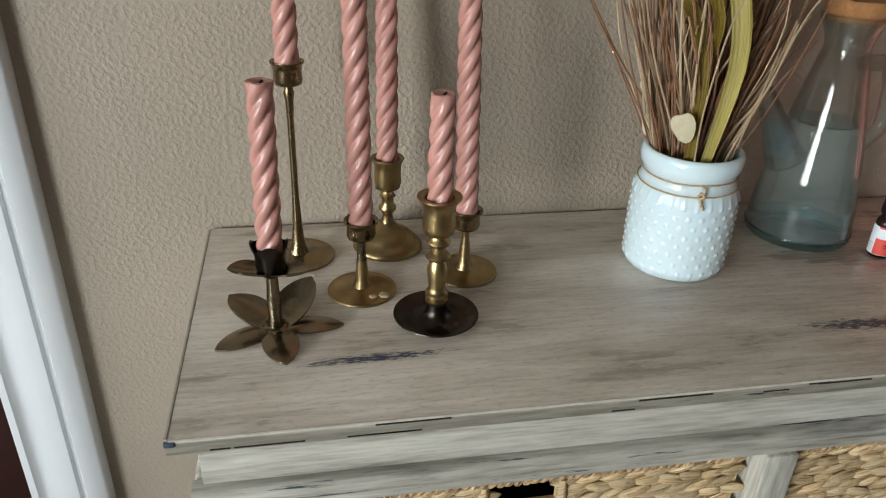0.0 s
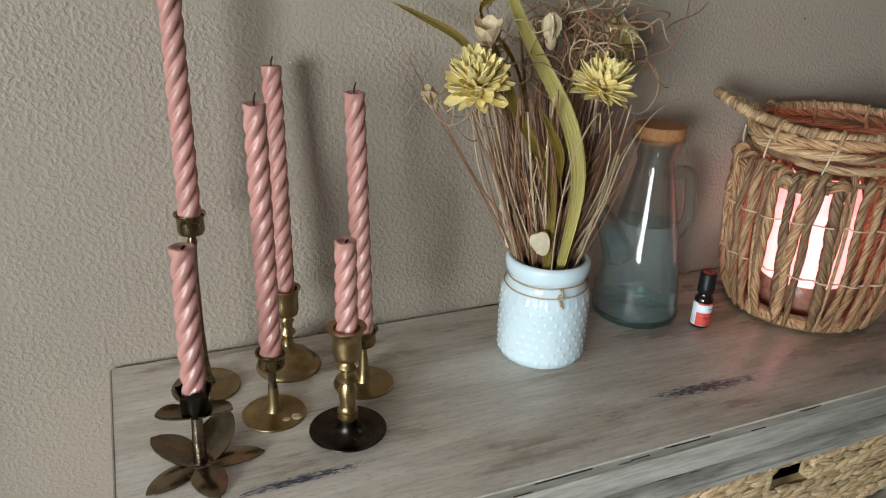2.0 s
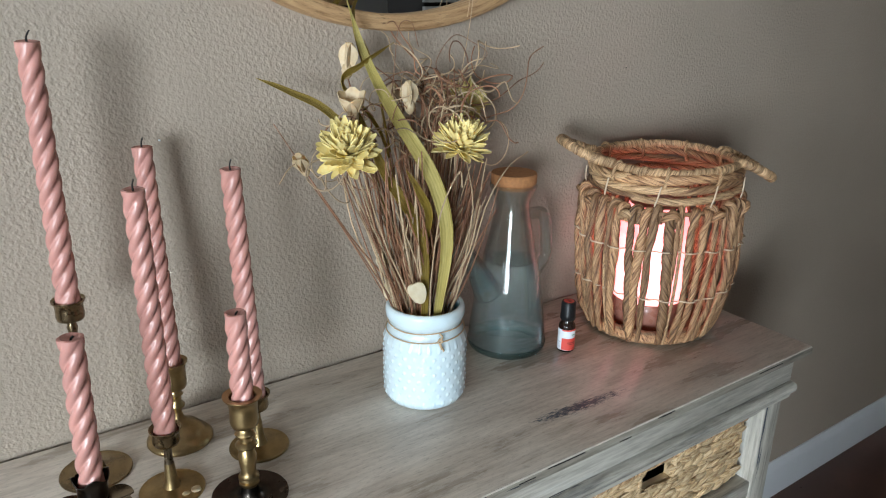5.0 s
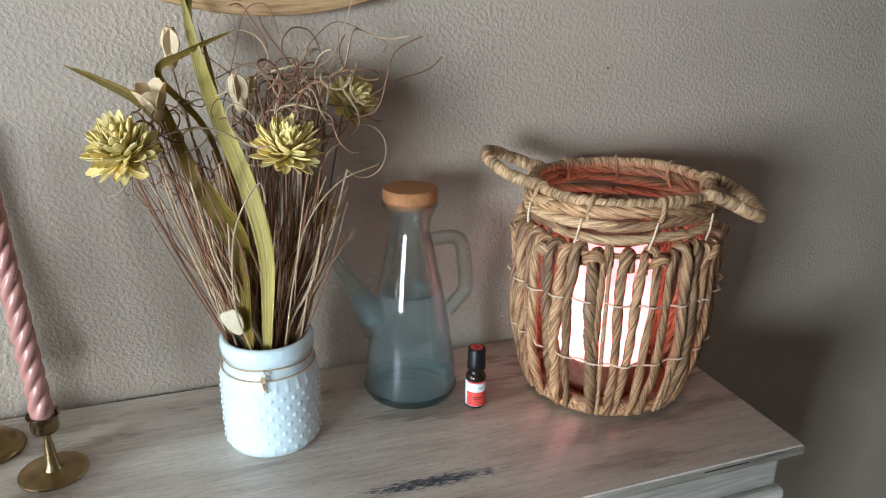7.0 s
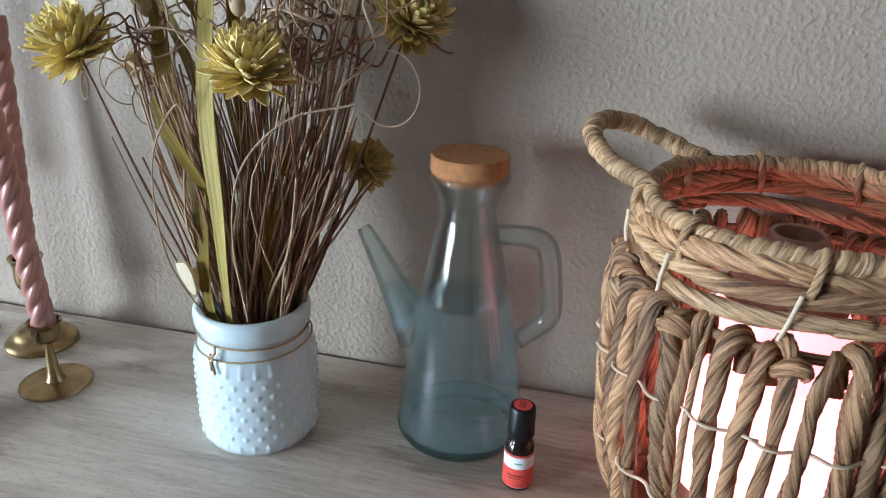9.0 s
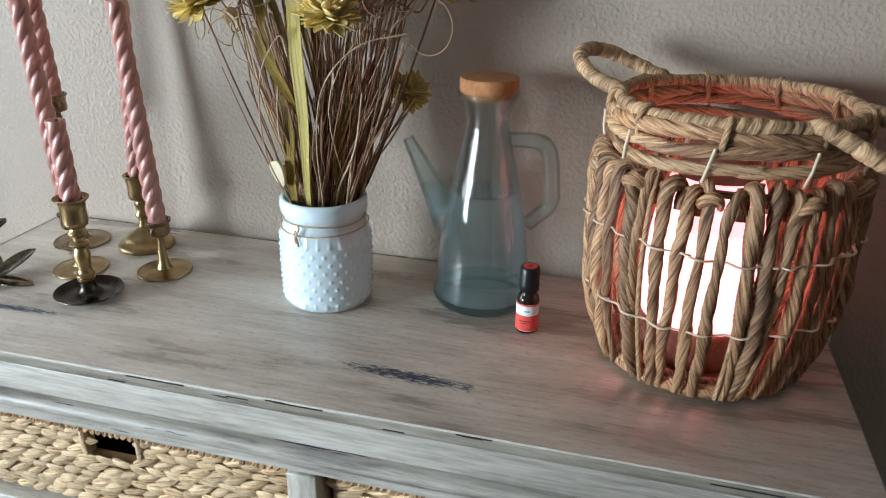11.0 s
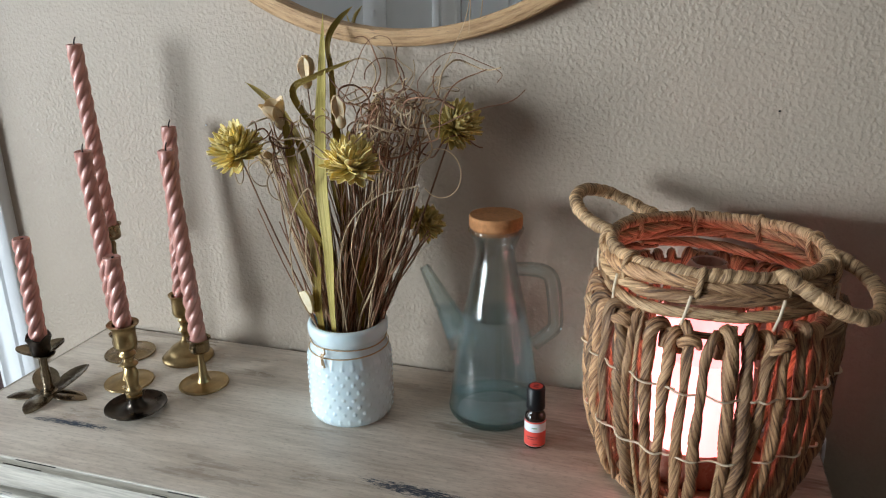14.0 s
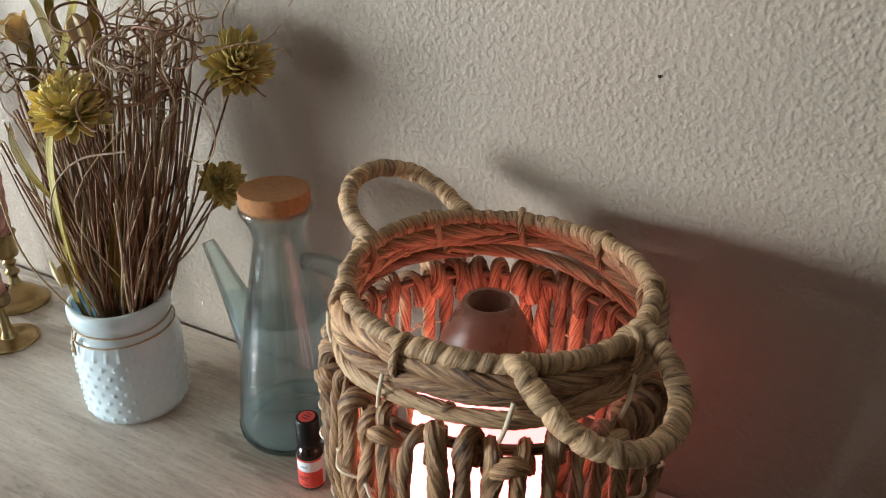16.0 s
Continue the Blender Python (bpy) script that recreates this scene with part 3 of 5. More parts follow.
for k in range(16):
    x0, ln = chips.uniform(0.02, 1.0), chips.uniform(0.008, 0.07)
    z0 = chips.choice((0.7972, 0.7965, 0.7935, 0.7880))
    part("edge_chip", board([(-0.3605, z0), (-0.3617, z0 + 0.0004), (-0.3617, z0 + 0.0011), (-0.3605, z0 + 0.0016)], x0, min(1.09, x0 + ln)), M_WICK, table)
part("corner_chip", box(-0.0008, -0.3622, 0.7950, 0.0075, -0.3585, 0.7994, bevel=0.0008), M_NAVY, table, "corner worn through to navy paint")
part("apron", box(0.020, -0.3465, 0.739, 1.076, -0.012, 0.7745, bevel=0.0012), M_FRAME, table)
part("core", box(0.024, -0.336, 0.713, 1.072, -0.012, 0.739), M_FRAME, table)
part("moulding", board([(-0.334, 0.7335), (-0.3475, 0.7335), (-0.3525, 0.731), (-0.3545, 0.726), (-0.3535, 0.720), (-0.350, 0.7155), (-0.3455, 0.713), (-0.3445, 0.7045), (-0.334, 0.7035)], 0.010, 1.086), M_FRAME, table)
part("moulding_side", box(1.070, -0.334, 0.7035, 1.0855, -0.012, 0.7335, bevel=0.004), M_FRAME, table)
part("moulding_side", box(0.0105, -0.334, 0.7035, 0.026, -0.012, 0.7335, bevel=0.004), M_FRAME, table)
part("top_rail", box(0.068, -0.3335, 0.690, 1.028, -0.300, 0.7125), M_FRAME, table)
part("bottom_rail", box(0.066, -0.337, 0.528, 1.030, -0.300, 0.558, bevel=0.002), M_FRAME, table)
part("divider", box(0.538, -0.3385, 0.558, 0.573, -0.02, 0.690, bevel=0.002), M_FRAME_V, table)
part("drawer_floor", box(0.066, -0.300, 0.535, 1.030, -0.02, 0.552), M_FRAME, table)
part("back_panel", box(0.066, -0.020, 0.12, 1.030, -0.014, 0.738), M_FRAME, table)
for x in (0.020, 1.028):
    for y in (-0.340, -0.068):
        part("leg", box(x, y, 0.0, x + 0.046, y + 0.052, 0.737, bevel=0.003), M_FRAME_V, table)
    part("side_panel", box(x + 0.012, -0.288, 0.528, x + 0.034, -0.068, 0.737), M_FRAME, table)
part("lower_shelf", box(0.03, -0.335, 0.10, 1.066, -0.02, 0.122, bevel=0.003), M_FRAME, table)


# ---- woven drawers ----
def weave_piece(mat):
    """One flat plump leaf turn of a weave, lying along x."""
    bm = bmesh.new()
    uvl = bm.loops.layers.uv.verify()
    n, seg = 7, 6
    rings = []
    for i in range(n):
        u = -1 + 2 * i / (n - 1)
        w = max(0.12, (1 - u * u) ** 0.6)
        rings.append([bm.verts.new((u * 0.017, -0.0055 * w * max(-0.3, math.sin(2 * math.pi * k / seg + 0.3)) - 0.0008, 0.0065 * w * math.cos(2 * math.pi * k / seg + 0.3) + 0.0022 * u)) for k in range(seg)])
    for i in range(n - 1):
        for k in range(seg):
            j = (k + 1) % seg
            f = bm.faces.new((rings[i][k], rings[i][j], rings[i + 1][j], rings[i + 1][k]))
            for loop, (s, d) in zip(f.loops, ((k, i), (k + 1, i), (k + 1, i + 1), (k, i + 1))):
                loop[uvl].uv = (d * 0.08, s / seg)
    bm.faces.new(rings[0][::-1])
    bm.faces.new(rings[-1])
    return mesh_of("weave_strand", bm, mat)


WEAVE = weave_piece(M_SEAGRASS)
WEAVE_DK = weave_piece(M_WICKER_L)


def drawer_basket(x0, x1, rng):
    w = x1 - x0
    ob = thing("basket_drawer", ((x0 + x1) / 2, -0.300, 0.5605), "woven seagrass drawer basket with a cut-out hand hole", "basket", "drawers of the console table")
    h = 0.124
    part("lining", box(-w / 2 + 0.006, -0.014, 0.0, -0.037, -0.004, h - 0.01), M_SEAGRASS, ob)
    part("lining", box(0.037, -0.014, 0.0, w / 2 - 0.006, -0.004, h - 0.01), M_SEAGRASS, ob)
    part("lining", box(-0.037, -0.014, 0.0, 0.037, -0.004, 0.075), M_SEAGRASS, ob)
    # added solid block: the drawer's inner shade put into its colour
    part("body", box(-w / 2 + 0.006, -0.003, 0.0, w / 2 - 0.006, 0.25, 0.05), M_BLACK, ob, "near-black block standing for the shade inside the drawer")
    rows = 9
    step = 0.0235
    for r in range(rows):
        z = 0.0085 + r * 0.0125
        x = -w / 2 + 0.018 + (step / 2 if r % 2 else 0)
        while x < w / 2 - 0.012:
            if not (abs(x) < 0.037 and r > 5):
                p = part("weave_strand", WEAVE, None, ob)
                p.location = (x + rng.uniform(-0.002, 0.002), -0.016 + rng.uniform(-0.002, 0.001), z + rng.uniform(-0.0012, 0.0012))
                p.rotation_euler = (rng.uniform(-0.2, 0.2), rng.uniform(0.02, 0.3) * (1 if r % 2 else -1), rng.uniform(-0.12, 0.12))
                s = rng.uniform(0.9, 1.15)
                p.scale = (s, s, s * rng.uniform(0.9, 1.1))
            x += step
    x = -w / 2 + 0.008
    while x < w / 2 - 0.004:
        p = part("rim_wrap", WEAVE_DK, None, ob)
        p.location = (x, -0.017, h - 0.006)
        p.rotation_euler = (rng.uniform(-0.2, 0.2), -0.95 + rng.uniform(-0.2, 0.2), 0)
        p.scale = (0.62, 1.0, 0.8)
        x += 0.0085
    for sx in (-0.0385, 0.0385):
        part("hole_edge", sweep([(sx, -0.018, 0.078), (sx, -0.019, 0.095), (sx, -0.018, h - 0.012)], 0.0055, 8, 2, 0.2, 300), M_SEAGRASS, ob)
    return ob


rng = random.Random(4)
drawer_basket(0.068, 0.536, rng)
drawer_basket(0.575, 1.026, rng)

# ---- the round mirror ----
mir = thing("round_mirror", (0.550, 0.0, 1.686), "large round wall mirror in a thin light oak frame", "mirror")
R = 0.418
ring = bmesh.new()
uvl = ring.loops.layers.uv.verify()
prof = [(R - 0.021, 0.0), (R - 0.021, -0.026), (R - 0.0195, -0.028), (R - 0.002, -0.028), (R, -0.026), (R, 0.0)]
N = 160
vs = [[ring.verts.new((r * math.cos(2 * math.pi * i / N), y, r * math.sin(2 * math.pi * i / N))) for r, y in prof] for i in range(N)]
for i in range(N):
    for k in range(len(prof)):
        j = (k + 1) % len(prof)
        f = ring.faces.new((vs[i][k], vs[i][j], vs[(i + 1) % N][j], vs[(i + 1) % N][k]))
        for loop, (a, c) in zip(f.loops, ((i, k), (i, k + 1), (i + 1, k + 1), (i + 1, k))):
            loop[uvl].uv = (a * 0.16, c * 0.3)
part("frame", ring, M_OAK, mir)
disc = bmesh.new()
bmesh.ops.create_circle(disc, cap_ends=True, segments=N, radius=R - 0.0205, matrix=Matrix.Rotation(radians(90), 4, "X"))
bmesh.ops.translate(disc, vec=(0, -0.010, 0), verts=disc.verts)
part("mirror_glass", disc, M_MIRROR, mir, smooth=False)


# ---- candles ----
def candle_mesh(length, r, top_r):
    """A twisted taper: four rounded strands wound to the right, a plain foot, a dished top."""
    bm = bmesh.new()
    seg, k = 64, 75.0
    n = max(24, int(length / 0.0022))
    rings = []
    for i in range(n + 1):
        f = i / n
        z = f * length
        fade = min(1.0, max(0.0, (z - 0.010) / 0.010)) * min(1.0, max(0.3, (length - z) / 0.012))
        rr = r + (top_r - r) * f
        ring = []
        for s in range(seg):
            a = 2 * math.pi * s / seg
            wave = abs(math.cos(2 * (a - k * z)))
            ring.append(bm.verts.new((rr * (1 - 0.32 * fade * (1 - wave ** 0.8)) * math.cos(a), rr * (1 - 0.32 * fade * (1 - wave ** 0.8)) * math.sin(a), z)))
        rings.append(ring)
    tr = top_r * 0.9
    for fr, dz in ((0.9, 0.0008), (0.72, 0.0), (0.5, -0.0018), (0.2, -0.0025)):
        rings.append([bm.verts.new((tr * fr * math.cos(2 * math.pi * s / seg), tr * fr * math.sin(2 * math.pi * s / seg), length + dz)) for s in range(seg)])
    for a, b in zip(rings, rings[1:]):
        for s in range(seg):
            j = (s + 1) % seg
            bm.faces.new((a[s], a[j], b[j], b[s]))
    bm.faces.new(rings[0][::-1])
    bm.faces.new(rings[-1])
    return bm


def candle(at, length, label, r=0.0121, top_r=0.0108, wick=True, lean=(0, 0)):
    ob = thing("taper_candle", at, label, "candle", "twisted pink candles")
    ob.rotation_euler = (lean[0], lean[1], 0)
    wb = part("wax_body", candle_mesh(length, r, top_r), M_WAX, ob)
    wb.rotation_euler = (0, 0, random.uniform(0, 6))
    if wick:
        c = random.uniform(0.001, 0.004)
        part("wick", sweep(smooth_line([(0, 0, length - 0.003), (0, 0.0005, length + 0.004), (c, 0.001, length + 0.010)], 8), lambda f: 0.0011 - 0.0004 * f, 8), M_WICK, ob, "short black burnt wick")
    else:
        part("wick", sweep([(0, 0, length - 0.003), (0.001, 0, length - 0.0005), (0.0028, 0.001, length + 0.0002)], 0.0011, 8), M_WICK, ob, "wick burnt down into the wax")
    return ob


# ---- candlesticks ----
def stick(at, foot, stem, cup, label, mats, group="brass candlesticks"):
    ob = thing("candlestick", at, label, "candlestick", group)
    part("foot", lathe(foot, 64), mats[0], ob)
    part("stem", lathe(stem, 40), mats[1], ob)
    part("cup", lathe(cup, 48), mats[2], ob)
    return ob


def cup_profile(z0, z1, r_body, r_rim, r_in, belly=1.0):
    """A socket from its neck at z0 to its flared rim at z1, hollow."""
    h = z1 - z0
    return [(0, z0), (r_body * 0.55, z0), (r_body * 0.92 * belly, z0 + h * 0.10), (r_body, z0 + h * 0.25), (r_body * 0.97, z0 + h * 0.62), (r_body * 1.02, z0 + h * 0.84), (r_rim * 0.96, z1 - 0.0022), (r_rim, z1 - 0.001), (r_rim * 0.99, z1), (r_in + 0.001, z1 - 0.0012), (r_in, z1 - 0.003), (r_in, z0 + h * 0.35), (0, z0 + h * 0.35)]


def dish(r, up, neck_r, neck_z, edge=0.0022):
    """A flared trumpet foot: thin rim, shallow dish, sweeping up to the stem."""
    p = [(0, 0.0015), (r * 0.6, 0.001), (r * 0.97, 0.0), (r, 0.0008), (r, edge), (r * 0.975, edge + 0.0008)]
    for f in (0.9, 0.8, 0.68, 0.56, 0.45, 0.36, 0.28):
        p.append((r * f, edge + up * (1 - f) ** 1.5))
    z = p[-1][1]
    for f in (0.3, 0.55, 0.8, 1.0):
        p.append((r * 0.28 + (neck_r - r * 0.28) * f ** 0.55, z + (neck_z - z) * f ** 1.3))
    return p


# tall slim one at the wall
X, Y = 0.102, -0.083
stick((X, Y, TOPZ), dish(0.0385, 0.007, 0.0048, 0.046), [(0.0048, 0.044), (0.0036, 0.075), (0.0034, 0.15), (0.0042, 0.175), (0.0055, 0.182), (0.0042, 0.186), (0.0042, 0.190)],
      cup_profile(0.189, 0.2135, 0.0142, 0.0168, 0.0125), "tall slim tarnished brass candlestick with a round foot", (M_BRASS_DK, M_BRASS_DK, M_BRASS_DK))
candle((X, Y, TOPZ + 0.2005), 0.272, "long twisted dusty-pink taper candle in the tall candlestick", lean=(0.04, 0.002))
# small trumpet one in the middle row
X, Y = 0.164, -0.162
stick((X, Y, TOPZ), dish(0.0347, 0.007, 0.0052, 0.036), [(0.0052, 0.034), (0.0043, 0.042), (0.0043, 0.058), (0.005, 0.0595)],
      cup_profile(0.059, 0.0795, 0.0142, 0.0168, 0.0125), "small brass candlestick with a wide trumpet foot and wax spill", (M_BRASS, M_BRONZE, M_BRASS_DK))
candle((X, Y, TOPZ + 0.0675), 0.276, "long twisted dusty-pink taper candle in a small candlestick", lean=(0.038, -0.013))
# turned brass one at the wall
X, Y = 0.200, -0.070
stick((X, Y, TOPZ), [(0, 0.001), (0.0375, 0), (0.0385, 0.0015), (0.0385, 0.004), (0.036, 0.0065), (0.034, 0.009), (0.030, 0.0105), (0.028, 0.014), (0.024, 0.019), (0.018, 0.023), (0.011, 0.027), (0.008, 0.031)],
      [(0.008, 0.029), (0.0055, 0.038), (0.006, 0.043), (0.0095, 0.0465), (0.0098, 0.049), (0.0062, 0.053), (0.0066, 0.059), (0.009, 0.063), (0.006, 0.0665), (0.006, 0.070)],
      cup_profile(0.069, 0.1065, 0.0148, 0.0180, 0.0125), "turned golden brass candlestick with a stepped foot", (M_BRASS, M_BRASS, M_BRASS))
candle((X, Y, TOPZ + 0.083), 0.274, "long twisted dusty-pink taper candle in the turned brass candlestick", lean=(-0.085, 0.005))
# two-tone one in front
X, Y = 0.2285, -0.2265
stick((X, Y, TOPZ), [(0, 0.0008), (0.020, 0.0), (0.024, 0.0004), (0.033, 0.004), (0.0395, 0.0082), (0.0405, 0.0092), (0.0402, 0.0102), (0.0392, 0.0102), (0.034, 0.0072), (0.026, 0.0050), (0.018, 0.0055), (0.0135, 0.0075), (0.0105, 0.0115), (0.0092, 0.017), (0.0088, 0.023)], [(0.0078, 0.020), (0.0105, 0.0235), (0.0105, 0.026), (0.0080, 0.0275), (0.0108, 0.0295), (0.0108, 0.033), (0.0085, 0.0345), (0.0078, 0.040), (0.0090, 0.050), (0.0098, 0.058), (0.0080, 0.0635), (0.0066, 0.067), (0.0105, 0.0695), (0.0118, 0.0715), (0.0105, 0.0735), (0.0068, 0.076), (0.0068, 0.081), (0.0100, 0.0835), (0.0112, 0.086), (0.0100, 0.0885), (0.0076, 0.091), (0.0076, 0.094)],
      cup_profile(0.092, 0.1305, 0.0148, 0.0202, 0.0125), "turned brass candlestick on a blackened dish foot", (M_BLACKBR, M_BRASS, M_BRASS))
candle((X, Y, TOPZ + 0.106), 0.116, "half-burnt short twisted pink candle with a hollow top", top_r=0.0108, wick=False)
# small trumpet one beside it
X, Y = 0.274, -0.137
stick((X, Y, TOPZ), dish(0.0353, 0.006, 0.0048, 0.036), [(0.0048, 0.034), (0.0038, 0.042), (0.004, 0.050), (0.005, 0.052)],
      cup_profile(0.0515, 0.0735, 0.0142, 0.0168, 0.0125), "small brass candlestick with a flat trumpet foot", (M_BRASS, M_BRASS, M_BRASS_DK))
candle((X, Y, TOPZ + 0.0615), 0.282, "long twisted dusty-pink taper candle in a small trumpet candlestick", lean=(0.0125, -0.034))


# lotus-leaf candlestick
def leaf(length, width, rise, curl):
    """One hammered metal petal pointing along x from the hub."""
    bm = bmesh.new()
    nu, nv = 10, 7
    grid = []
    for i in range(nu + 1):
        u = i / nu
        w = width * (math.sin(math.pi * min(1, u * 0.93 + 0.07)) ** 0.62) * (1.0 if u < 0.97 else 0.35)
        if u == 1:
            w = 0.0012
        row = []
        for j in range(nv + 1):
            v = -1 + 2 * j / nv
            row.append((u * length, v * w / 2, rise(u) + curl * v * v * math.sin(math.pi * u)))
        grid.append(row)
    tops = [[bm.verts.new((x, y, z + 0.0008)) for x, y, z in row] for row in grid]
    bots = [[bm.verts.new((x, y, z - 0.0008)) for x, y, z in row] for row in grid]
    for i in range(nu):
        for j in range(nv):
            bm.faces.new((tops[i][j], tops[i + 1][j], tops[i + 1][j + 1], tops[i][j + 1]))
            bm.faces.new((bots[i][j + 1], bots[i + 1][j + 1], bots[i + 1][j], bots[i][j]))
        for j in (0, nv):
            bm.faces.new((tops[i][j], bots[i][j], bots[i + 1][j], tops[i + 1][j]))
    for i in (0, nu):
        for j in range(nv):
            bm.faces.new((tops[i][j], tops[i][j + 1], bots[i][j + 1], bots[i][j]))
    return bm


X, Y = 0.080, -0.225
lotus = thing("lotus_candlestick", (X, Y, TOPZ), "dark bronze flower-shaped candlestick with curled metal leaves", "candlestick", "brass candlesticks")
part("stem", lathe([(0, 0.006), (0.007, 0.006), (0.0078, 0.010), (0.0058, 0.016), (0.0066, 0.030), (0.0056, 0.045), (0.0052, 0.062)], 32), M_BRONZE, lotus)
part("hub", lathe([(0, 0.003), (0.012, 0.003), (0.0135, 0.0045), (0.0115, 0.0075), (0, 0.009)], 32), M_BRONZE, lotus)
for ang, ln, wd, flat in ((-80, 0.054, 0.033, 0), (2, 0.062, 0.028, 0), (52, 0.056, 0.038, 2), (140, 0.056, 0.035, 1), (205, 0.058, 0.029, 0)):
    if flat == 0:
        rise = lambda u: 0.0045 + 0.0045 * math.sin(math.pi * u * 0.8) - 0.0058 * u * u
    elif flat == 1:
        rise = lambda u: 0.004 + 0.016 * u ** 1.3
    else:
        rise = lambda u: 0.004 + 0.026 * u ** 1.4
    p = part("leaf", leaf(ln, wd, rise, 0.005 if flat else -0.003), M_BRONZE, lotus)
    p.rotation_euler = (0, 0, radians(ang))
for ang in (190, 330, 80):
    p = part("saucer_leaf", leaf(0.037, 0.028, lambda u: 0.0635 + 0.009 * u ** 2, 0.005), M_BRONZE, lotus)
    p.rotation_euler = (0, 0, radians(ang))
cupm = bmesh.new()
lathe([(0, 0.060), (0.007, 0.060), (0.0115, 0.064), (0.0135, 0.072), (0.0132, 0.080), (0.0145, 0.086), (0.0168, 0.0915), (0.0160, 0.0925), (0.0132, 0.087), (0.0118, 0.080), (0.0118, 0.070), (0, 0.070)], 48, cupm)
for v in cupm.verts:
    if v.co.z > 0.084:
        v.co.z += 0.003 * math.cos(4 * math.atan2(v.co.y, v.co.x))
part("cup", cupm, M_BLACKBR, lotus, "blackened tulip-shaped candle cup")
candle((X, Y, TOPZ + 0.0702), 0.163, "half-burnt pale pink twisted candle in the lotus candlestick", r=0.0118, top_r=0.0112, wick=False, lean=(-0.012, 0.018))

wd1 = lathe([(0, 0.0), (0.0028, 0.0), (0.0024, 0.0012), (0, 0.0018)], 12)
drop = part("wax_drop", wd1, M_RAFFIA)
drop.location = (0.116, -0.126, TOPZ)
tagged(drop, "tiny white drop of spilt wax on the table", "wax drop")
spill = thing("wax_spill", (0.179, -0.181, TOPZ + 0.0042), "pale hardened wax spill on a brass foot", "wax")
bm = bmesh.new()
for k in range(7):
    m = Matrix.Translation((random.uniform(-0.007, 0.007), random.uniform(-0.003, 0.003), 0)) @ Matrix.Diagonal((1.4, 1, 0.45, 1))
    bmesh.ops.create_icosphere(bm, subdivisions=2, radius=random.uniform(0.0025, 0.004), matrix=m)
part("wax", bm, M_BUD, spill)

# ---- milk-glass jar ----
JX, JY = 0.510, -0.140
jar = thing("hobnail_jar", (JX, JY, TOPZ), "white milk-glass hobnail jar tied with jute twine", "jar")
jar.scale = (1, 1, 1.07)
wallp = [(0, 0.002), (0.043, 0.001), (0.047, 0.0), (0.0515, 0.003), (0.0545, 0.010), (0.0552, 0.030), (0.0552, 0.070), (0.0545, 0.082), (0.0525, 0.090), (0.0498, 0.0955), (0.0482, 0.100), (0.0482, 0.106), (0.0500, 0.1085), (0.0516, 0.112), (0.0522, 0.117), (0.0520, 0.122), (0.0505, 0.1255), (0.0480, 0.1268), (0.0455, 0.1258), (0.0448, 0.122), (0.0448, 0.100), (0.049, 0.085), (0.050, 0.03), (0.048, 0.008), (0, 0.007)]
HOB_COLS, HOB_ROWS, HOB_STEP = 26, 8, 0.0100
fine = []
for (r0, z0), (r1, z1) in zip(wallp, wallp[1:]):
    steps = max(1, int((z1 - z0) / 0.0011)) if r0 > 0.052 and r1 > 0.052 and z1 < 0.09 else 1
    fine += [(r0 + (r1 - r0) * k / steps, z0 + (z1 - z0) * k / steps) for k in range(steps)]
fine.append(wallp[-1])
jb = lathe(fine, HOB_COLS * 10)
for v in jb.verts:
    r = math.hypot(v.co.x, v.co.y)
    if r > 0.0522 and 0.006 < v.co.z < 0.092:
        row = min(HOB_ROWS - 1, max(0, round((v.co.z - 0.011) / HOB_STEP)))
        a = math.atan2(v.co.y, v.co.x) / (2 * math.pi) * HOB_COLS - 0.5 * (row % 2)
        da = (a - round(a)) * 2 * math.pi * 0.055 / HOB_COLS
        d = math.hypot(da, v.co.z - 0.011 - row * HOB_STEP) / 0.0024
        if d < 1:
            v.co.xy *= (r + 0.0014 * math.sqrt(1 - d * d)) / r
part("jar_body", jb, M_MILK, jar)


def ring_pts(r, z, n, wob=0.0, a0=0.0, a1=2 * math.pi):
    return [(r * math.cos(a0 + (a1 - a0) * i / n), r * math.sin(a0 + (a1 - a0) * i / n), z + wob * math.sin(3 * (a0 + (a1 - a0) * i / n))) for i in range(n)]


KA = math.atan2(-0.188 + 0.140, 0.499 - 0.510)
tw = sweep(ring_pts(0.0492, 0.1035, 60, 0.0006), 0.0009, 8, 2, 0.3, 1500, closed=True)
sweep([(0.0519 * math.cos(a + KA), 0.0519 * math.sin(a + KA), 0.0925 + 0.003 * (0.5 - 0.5 * math.cos(a + 0.8))) for a in [2 * math.pi * i / 60 for i in range(60)]], 0.0009, 8, 2, 0.3, 1500, closed=True, bm=tw)
part("twine", tw, M_TWINE, jar, "two turns of jute twine")
kd = Vector((math.cos(KA), math.sin(KA), 0))
sd = Vector((-kd.y, kd.x, 0))
kb = sweep(smooth_line([kd * 0.0505 + Vector((0, 0, 0.1045)), kd * 0.0545 + sd * 0.003 + Vector((0, 0, 0.100)), kd * 0.0550 - sd * 0.003 + Vector((0, 0, 0.096)), kd * 0.0555 + Vector((0, 0, 0.092)), kd * 0.0570 + sd * 0.004 + Vector((0, 0, 0.083))], 20), 0.0013, 8, 2, 0.3, 1500)
sweep(smooth_line([kd * 0.0545 - sd * 0.002 + Vector((0, 0, 0.099)), kd * 0.0565 + sd * 0.0025 + Vector((0, 0, 0.096)), kd * 0.0560 - sd * 0.001 + Vector((0, 0, 0.093)), kd * 0.0575 + sd * 0.001 + Vector((0, 0, 0.086))], 16), 0.0013, 8, 2, 0.3, 1500, bm=kb)
